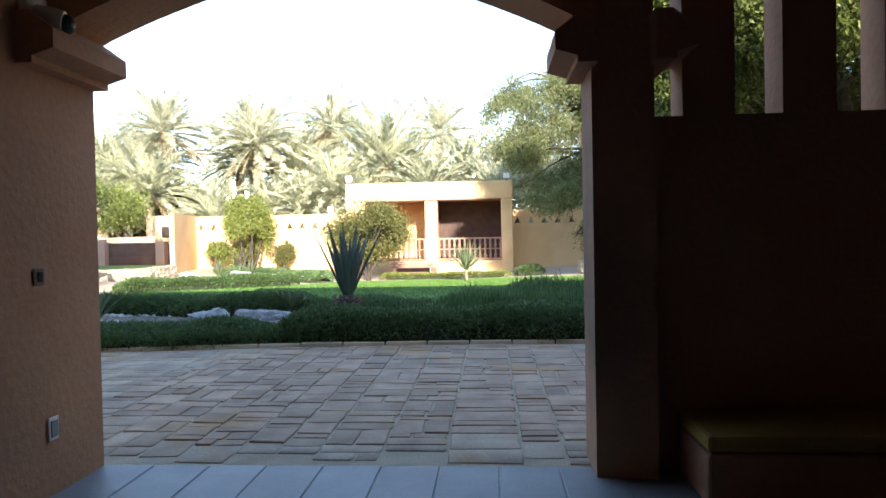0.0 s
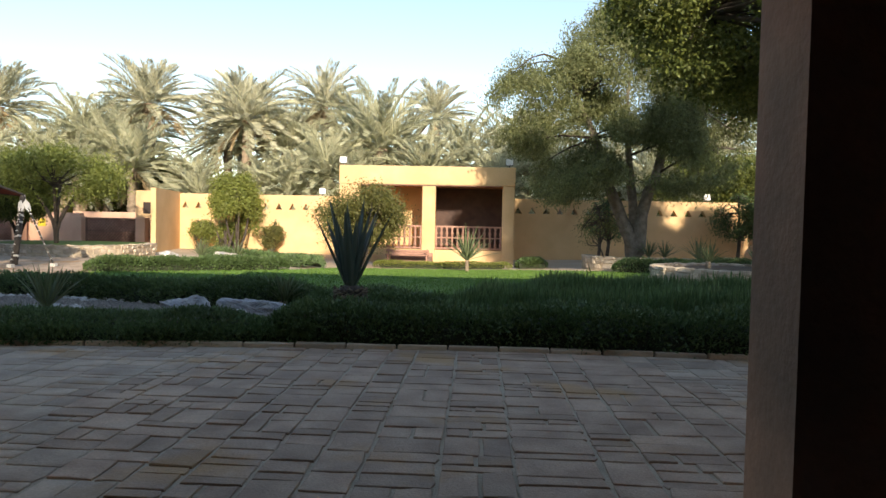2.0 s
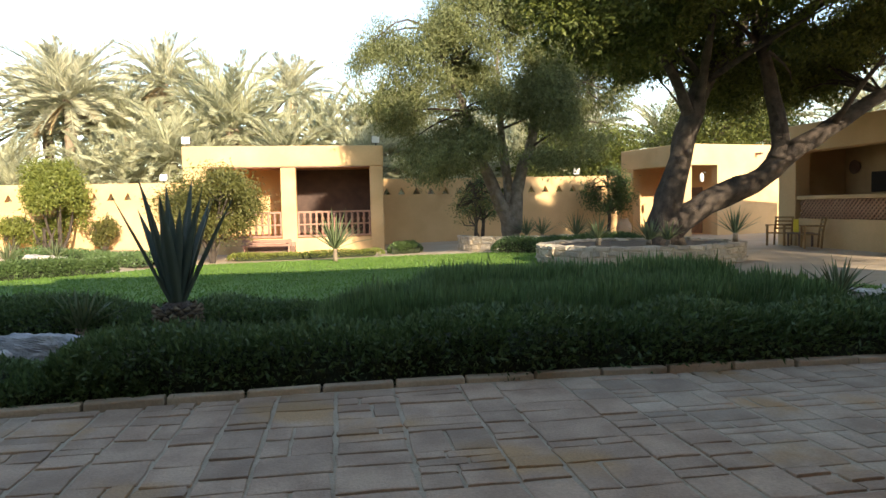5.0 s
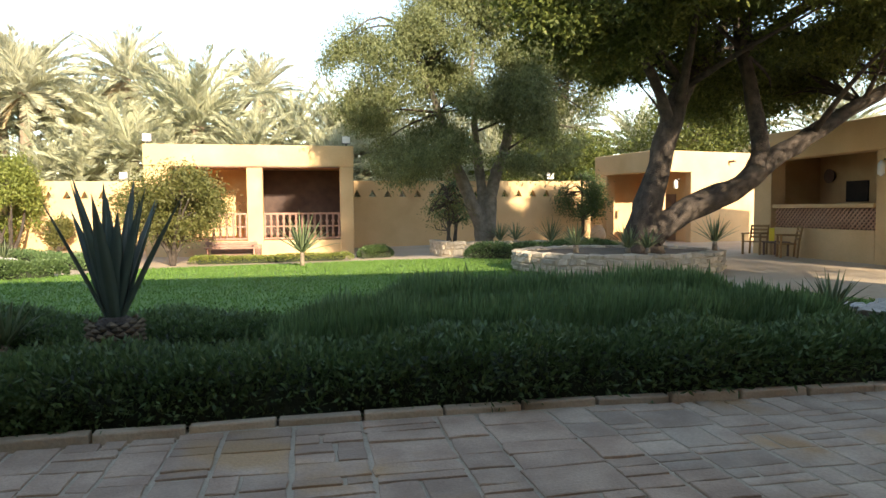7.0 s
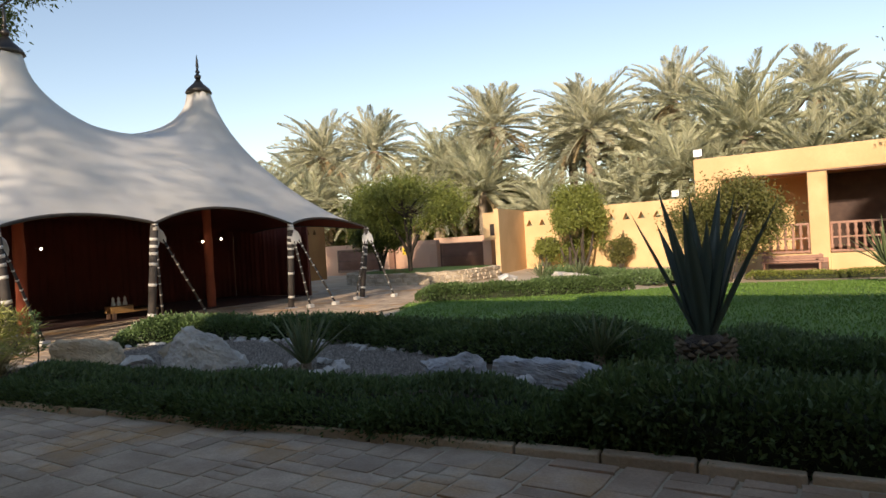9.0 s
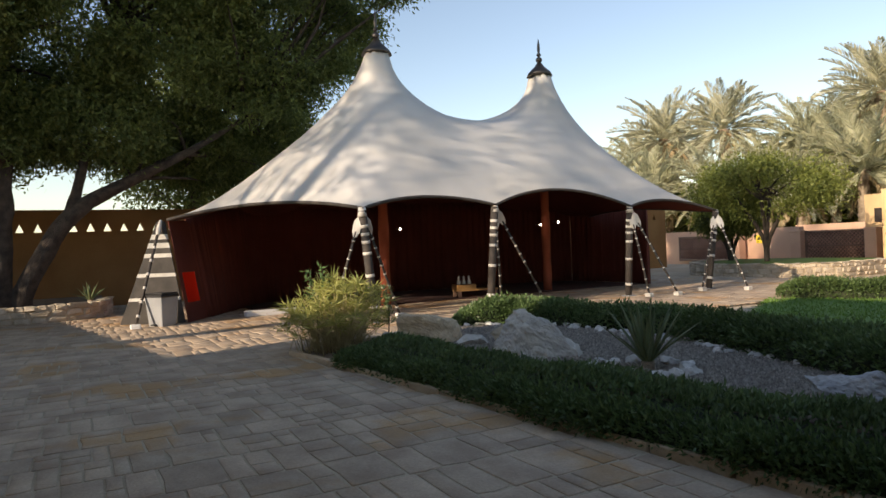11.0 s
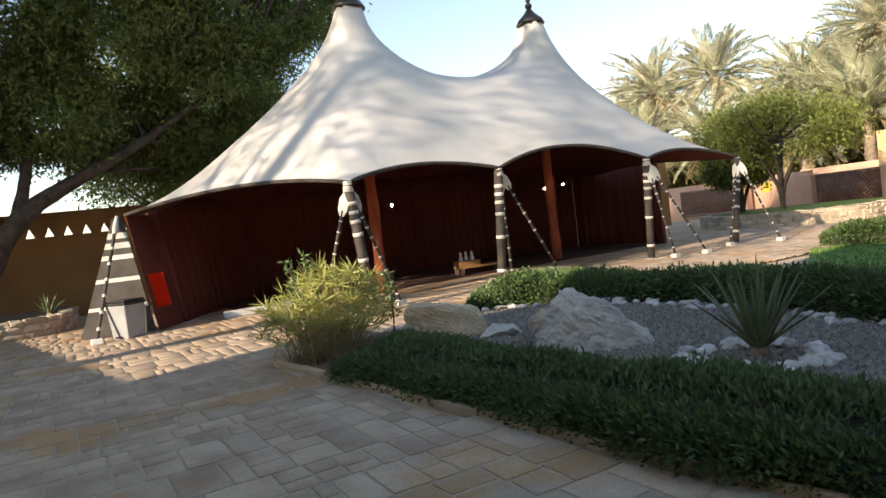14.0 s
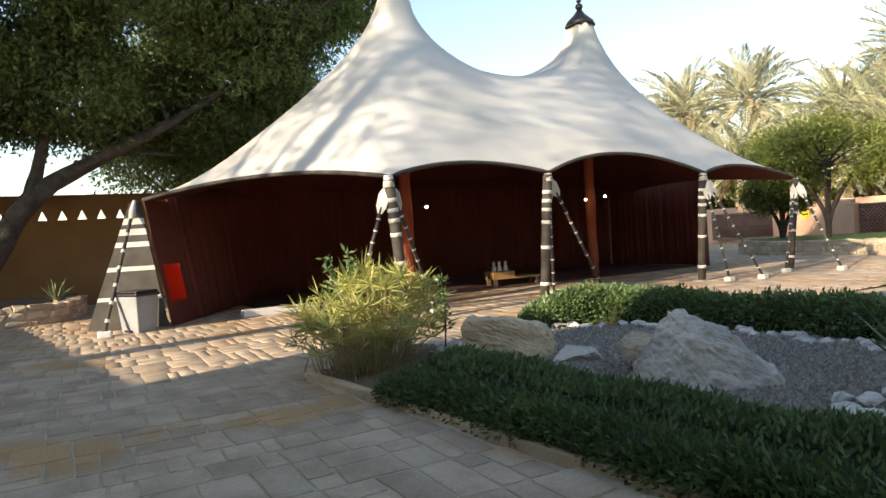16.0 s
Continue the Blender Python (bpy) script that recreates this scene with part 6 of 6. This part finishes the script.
for k in range(60):
    s = k / 60
    x = -10.4 + 5.4 * s
    y = (10.65 + 0.15 * math.sin(k) if x < -6.5 else 10.4 + 0.15 * math.sin(k * 1.3)) - 0.9 * max(0, (-9.3 - x))
    boulder(x, y, gz(x, y) + 0.04, 0.05 + 0.05 * rr.random(), 0.06, 0.045, 200 + k, PEBBLE, "white edging stone along the gravel", (0, 0, k * 50), "white_stone", 0.3, "white edging stones", 1)
for k in range(16):
    boulder(-10.3 + 0.7 * rr.random(), 8.1 + 0.4 * rr.random(), 0.15, 0.10 + 0.06 * rr.random(), 0.08, 0.07, 300 + k, PEBBLE, "white stone by the reed shrub", (0, 0, k * 50), "white_stone", 0.3, "white stones by the shrub", 1)
for k in range(12):
    boulder(-3.55 + 0.4 * rr.random(), 8.7 + 0.3 * rr.random(), 0.25, 0.06 + 0.05 * rr.random(), 0.06, 0.06, 330 + k, PEBBLE, "white stone between the grey rocks", (0, 0, k * 50), "white_stone", 0.3, "white stones between rocks", 1)
for k in range(14):
    boulder(7.0 + 1.3 * rr.random(), 11.5 + 0.5 * rr.random(), 0.04, 0.10 + 0.07 * rr.random(), 0.09, 0.06, 360 + k, PEBBLE, "white stone at the shrub bed's end", (0, 0, k * 50), "white_stone", 0.3, "white stones at the bed's end", 1)


def pot():
    t = thing("clay_pot", (12.3, 31.0, 0), "tan clay storage pot by the corner house", "pot")
    part("body", tube([(0, 0, h) for h in (0, 0.1, 0.35, 0.6, 0.75, 0.82)], [0.16, 0.26, 0.36, 0.3, 0.18, 0.22], 18), CLAY, t)


pot()


# ---- stone planters ----
def stone_ring(name, label, path, z0, h, thick, seed, closed=True, size=0.34):
    """A dry-stone wall along a plan line, each stone a part"""
    r = random.Random(seed)
    p = smooth_path(path, 160)
    seg = np.r_[0, np.cumsum(np.linalg.norm(np.diff(p, axis=0), axis=1))]
    t = thing(name, (0, 0, 0), label, "planter")
    core = bmesh.new()
    d = np.gradient(p, axis=0)
    d /= np.linalg.norm(d, axis=1, keepdims=True)
    rows = []
    for k in range(0, 160, 2):
        n2 = np.array([-d[k][1], d[k][0]]) * thick * 0.40
        rows.append([core.verts.new((*(p[k] + n2 * s), z)) for s, z in ((-1, z0 - 0.1), (-1, z0 + h - 0.03), (1, z0 + h - 0.03), (1, z0 - 0.1))])
    for a, b in zip(rows, rows[1:]):
        for k in range(3):
            core.faces.new((a[k], a[k + 1], b[k + 1], b[k]))
    part("mortar_core", core, MORTAR, t)
    shapes = []
    for k in range(6):
        bm = add_box(bmesh.new(), -0.5, -0.5, -0.5, 0.5, 0.5, 0.5)
        for v in bm.verts:
            v.co += Vector((r.uniform(-0.15, 0.15), r.uniform(-0.1, 0.1), r.uniform(-0.17, 0.17)))
        bevel(bm, 0.11, 1)
        me = bpy.data.meshes.new("stone")
        bm.to_mesh(me)
        bm.free()
        me.materials.append(WALLSTONE)
        shapes.append(me)
    z = z0
    while z < z0 + h - 0.04:
        ch = min(r.uniform(0.09, 0.2), z0 + h - z)
        if z0 + h - z - ch < 0.05:
            ch = z0 + h - z
        s = r.uniform(0, 0.2)
        while s < seg[-1]:
            ln = r.uniform(size * 0.4, size * 1.4)
            m = min(s + ln / 2, seg[-1])
            x, y = np.interp(m, seg, p[:, 0]), np.interp(m, seg, p[:, 1])
            i = min(159, int(np.searchsorted(seg, m)))
            ob = new("stone", r.choice(shapes))
            ob.parent = t
            ob.matrix_world = pose(x, y, z + ch / 2, r.uniform(-5, 5), r.uniform(-7, 7), math.degrees(math.atan2(d[i][1], d[i][0])) + r.uniform(-4, 4)) @ Matrix.Diagonal((ln - 0.02, thick * r.uniform(0.92, 1.08), ch - 0.015, 1))
            s += ln
        z += ch
    return t


def ring(cx, cy, rx, ry, a0=0, a1=360, n=14):
    return [(cx + rx * math.cos(radians(a0 + (a1 - a0) * k / n)), cy + ry * math.sin(radians(a0 + (a1 - a0) * k / n))) for k in range(n + 1)]


stone_ring("stone_planter", "round dry-stone planter wall round the large tree", ring(7.65, 19.4, 2.6, 2.0), 0, 0.47, 0.36, 1)
bm = bmesh.new()
vs = [bm.verts.new((7.65 + 2.5 * math.cos(a), 19.4 + 1.9 * math.sin(a), 0.40)) for a in np.linspace(0, 6.28, 40)[:-1]]
bm.faces.new(vs)
tagged(part("planter_soil", bm, SOIL), "brown soil filling the tree planter", "soil", kind="structure")
stone_ring("stone_planter", "low dry-stone planter wall by the grey-leaved tree", [(4.6, 29.6), (4.8, 27.8), (6.2, 27.2), (8.0, 27.2), (10.0, 27.6), (10.6, 29.2)], -0.15, 0.50, 0.32, 2)
stone_ring("stone_planter", "low dry-stone planter wall round the yellow-green tree", [(-20.6, 29.5), (-20.4, 26.6), (-18.6, 24.9), (-16.2, 24.7), (-14.4, 26.0), (-14.2, 28.6)], -0.05, 0.48, 0.34, 3)
bm = bmesh.new()
bm.faces.new([bm.verts.new((x, y, 0.40)) for x, y in [(-20.4, 29.5), (-20.2, 26.7), (-18.5, 25.1), (-16.3, 24.9), (-14.6, 26.1), (-14.4, 28.6), (-15, 30), (-18, 30.4)]])
tagged(part("planter_soil_far", bm, L_GRASS), "green ground cover in the stone planter", "ground cover", kind="structure")
stone_ring("stone_planter", "low stone planter wall round the shade tree", [(-22.0, 5.0), (-20.2, 4.7), (-19.7, 3.4), (-19.8, 1.2), (-20.0, -1.6)], 0, 0.42, 0.36, 4)
bm = bmesh.new()
bm.faces.new([bm.verts.new((x, y, 0.33)) for x, y in [(-25, 5.0), (-22, 4.9), (-20.3, 4.6), (-19.85, 3.4), (-19.9, 1.2), (-20.1, -1.6), (-25, -1.6)]])
tagged(part("planter_soil_west", bm, SOIL), "brown soil round the shade tree", "soil", kind="structure")

# ---- kerb ----
kp = smooth_path(KERB_PTS, 400)
ks = np.r_[0, np.cumsum(np.linalg.norm(np.diff(kp, axis=0), axis=1))]
kerb = thing("garden_kerb", (0, 0, 0), "tan stone kerb along the planting bed", "kerb", kind="structure")
shapes = []
rk = random.Random(8)
for k in range(5):
    bm = add_box(bmesh.new(), -0.29, -0.05, -0.08, 0.29, 0.05, 0.055)
    for v in bm.verts:
        v.co += Vector((rk.uniform(-0.006, 0.006), rk.uniform(-0.006, 0.006), rk.uniform(-0.006, 0.006)))
    bevel(bm, 0.012, 2)
    me = bpy.data.meshes.new("kerb_stone")
    bm.to_mesh(me)
    bm.free()
    me.materials.append(KERB)
    shapes.append(me)
s0 = float(np.interp(-0.40, kp[:, 0], ks))
s = (s0 % 0.6) + 0.3
while s < ks[-1]:
    x, y = np.interp(s, ks, kp[:, 0]), np.interp(s, ks, kp[:, 1])
    dx, dy = np.interp(s + 0.2, ks, kp[:, 0]) - x, np.interp(s + 0.2, ks, kp[:, 1]) - y
    ob = new("kerb_stone", rk.choice(shapes))
    ob.parent = kerb
    ob.matrix_world = pose(x, y, rk.uniform(-0.006, 0.006), 0, 0, math.degrees(math.atan2(dy, dx)) + rk.uniform(-0.6, 0.6))
    s += 0.6

# ---- smooth slabs in the passage ----
slabs = thing("passage_floor", (0, 0, 0), "smooth grey stone slabs on the passage floor", "floor", kind="structure")
bm = add_box(bmesh.new(), -0.19, -0.42, -0.03, 0.19, 0.42, 0.012)
bevel(bm, 0.006, 1)
slab_me = bpy.data.meshes.new("floor_slab")
bm.to_mesh(slab_me)
bm.free()
slab_me.materials.append(SLAB)
for j in range(4):
    for k in range(9 if j else 10):
        x = -1.98 + 0.39 * k + (0.19 if j % 2 else 0)
        if x > 1.3 and j == 0:
            continue
        ob = new("floor_slab", slab_me)
        ob.parent = slabs
        ob.location = (x, 2.55 - 0.85 * j, 0)
tagged(part("floor", box(-2.2, -6, -0.02, 13.6, 2.98, 0.004), SLAB), "grey stone floor of the gate room", "floor", kind="structure")

# ---- paving stones ----
rp = random.Random(21)
paving = thing("stone_paving", (0, 0, 0), "irregular grey and tan stone paving laid in strips", "paving", kind="structure")
near, far = [], []
x = -23.5
while x < 10.5:
    w = rp.choice((0.30, 0.38, 0.46, 0.54))
    y = 3.02 + rp.uniform(0, 0.3) if -8.2 < x < 11 else (-4.0 + rp.uniform(0, 0.3))
    yend = float(kerb_y(x)) - 0.09 if x > -10.7 else 24
    if -12.2 < x < -10.7:
        yend = 24
    while y < yend - 0.06:
        h = rp.choice((0.11, 0.14, 0.17, 0.20, 0.24, 0.30, 0.38))
        if y + h > yend - 0.1:
            h = yend - y
        split = w > 0.35 and rp.random() < 0.42
        cut = rp.uniform(0.35, 0.65)
        cells = [(x, w)] if not split else [(x, w * cut), (x + w * cut, w * (1 - cut))]
        for cx, cw in cells:
            (near if -4.2 < cx < 3.2 and 3.4 < y else far).append((cx + cw / 2, y + h / 2, cw, h))
        y += h
    x += w
rp.shuffle(near)
near.sort(key=lambda q: abs(q[0] + 0.4) + 0.5 * abs(q[1] - 5.6))
far += near[300:]
near = near[:300]
shapes = []
for k in range(8):
    bm = bmesh.new()
    pts = []
    for (a, b) in ((-0.5, -0.5), (0, -0.5), (0.5, -0.5), (0.5, 0), (0.5, 0.5), (0, 0.5), (-0.5, 0.5), (-0.5, 0)):
        pts.append((a + rp.uniform(-0.035, 0.035), b + rp.uniform(-0.035, 0.035)))
    lo = [bm.verts.new((px * 0.985, py * 0.985, -0.02)) for px, py in pts]
    mi = [bm.verts.new((px * 0.985, py * 0.985, 0.010 + rp.uniform(-0.0015, 0.0015))) for px, py in pts]
    hi = [bm.verts.new((px * 0.94, py * 0.94, 0.014 + rp.uniform(-0.0015, 0.0015))) for px, py in pts]
    n8 = 8
    for a in range(n8):
        bm.faces.new((lo[a], lo[(a + 1) % n8], mi[(a + 1) % n8], mi[a]))
        bm.faces.new((mi[a], mi[(a + 1) % n8], hi[(a + 1) % n8], hi[a]))
    bm.faces.new(hi)
    me = bpy.data.meshes.new("paving_stone")
    bm.to_mesh(me)
    bm.free()
    me.materials.append(STONE)
    shapes.append(me)
for cx, cy, w, h in near:
    ob = new("paving_stone", rp.choice(shapes))
    ob.parent = paving
    ob.matrix_world = pose(cx, cy, rp.uniform(-0.005, 0.005), rp.uniform(-0.9, 0.9), rp.uniform(-0.9, 0.9), rp.uniform(-1.2, 1.2)) @ Matrix.Diagonal((w - 0.024, h - 0.017, 1, 1))
base_v, base_f = [], []
for me in shapes:
    base_v.append(np.array([v.co for v in me.vertices]))
nq = 0
av, aq = [], []
quads = np.array([[v for v in p.vertices] for p in shapes[0].polygons if len(p.vertices) == 4])
cap = np.array([[16, 17, 18, 19], [16, 19, 20, 23], [20, 21, 22, 23]])
cells = np.vstack([quads, cap])
for cx, cy, w, h in far:
    b = base_v[rp.randrange(8)] * np.array([w - 0.022, h - 0.017, 0.58]) + np.array([cx, cy, rp.uniform(-0.002, 0.002)])
    av.append(b)
    aq.append(cells + nq)
    nq += len(b)
tagged(np_mesh("paving_rest", np.concatenate(av), np.concatenate(aq), STONE_J, paving), "", "", kind="stuff")
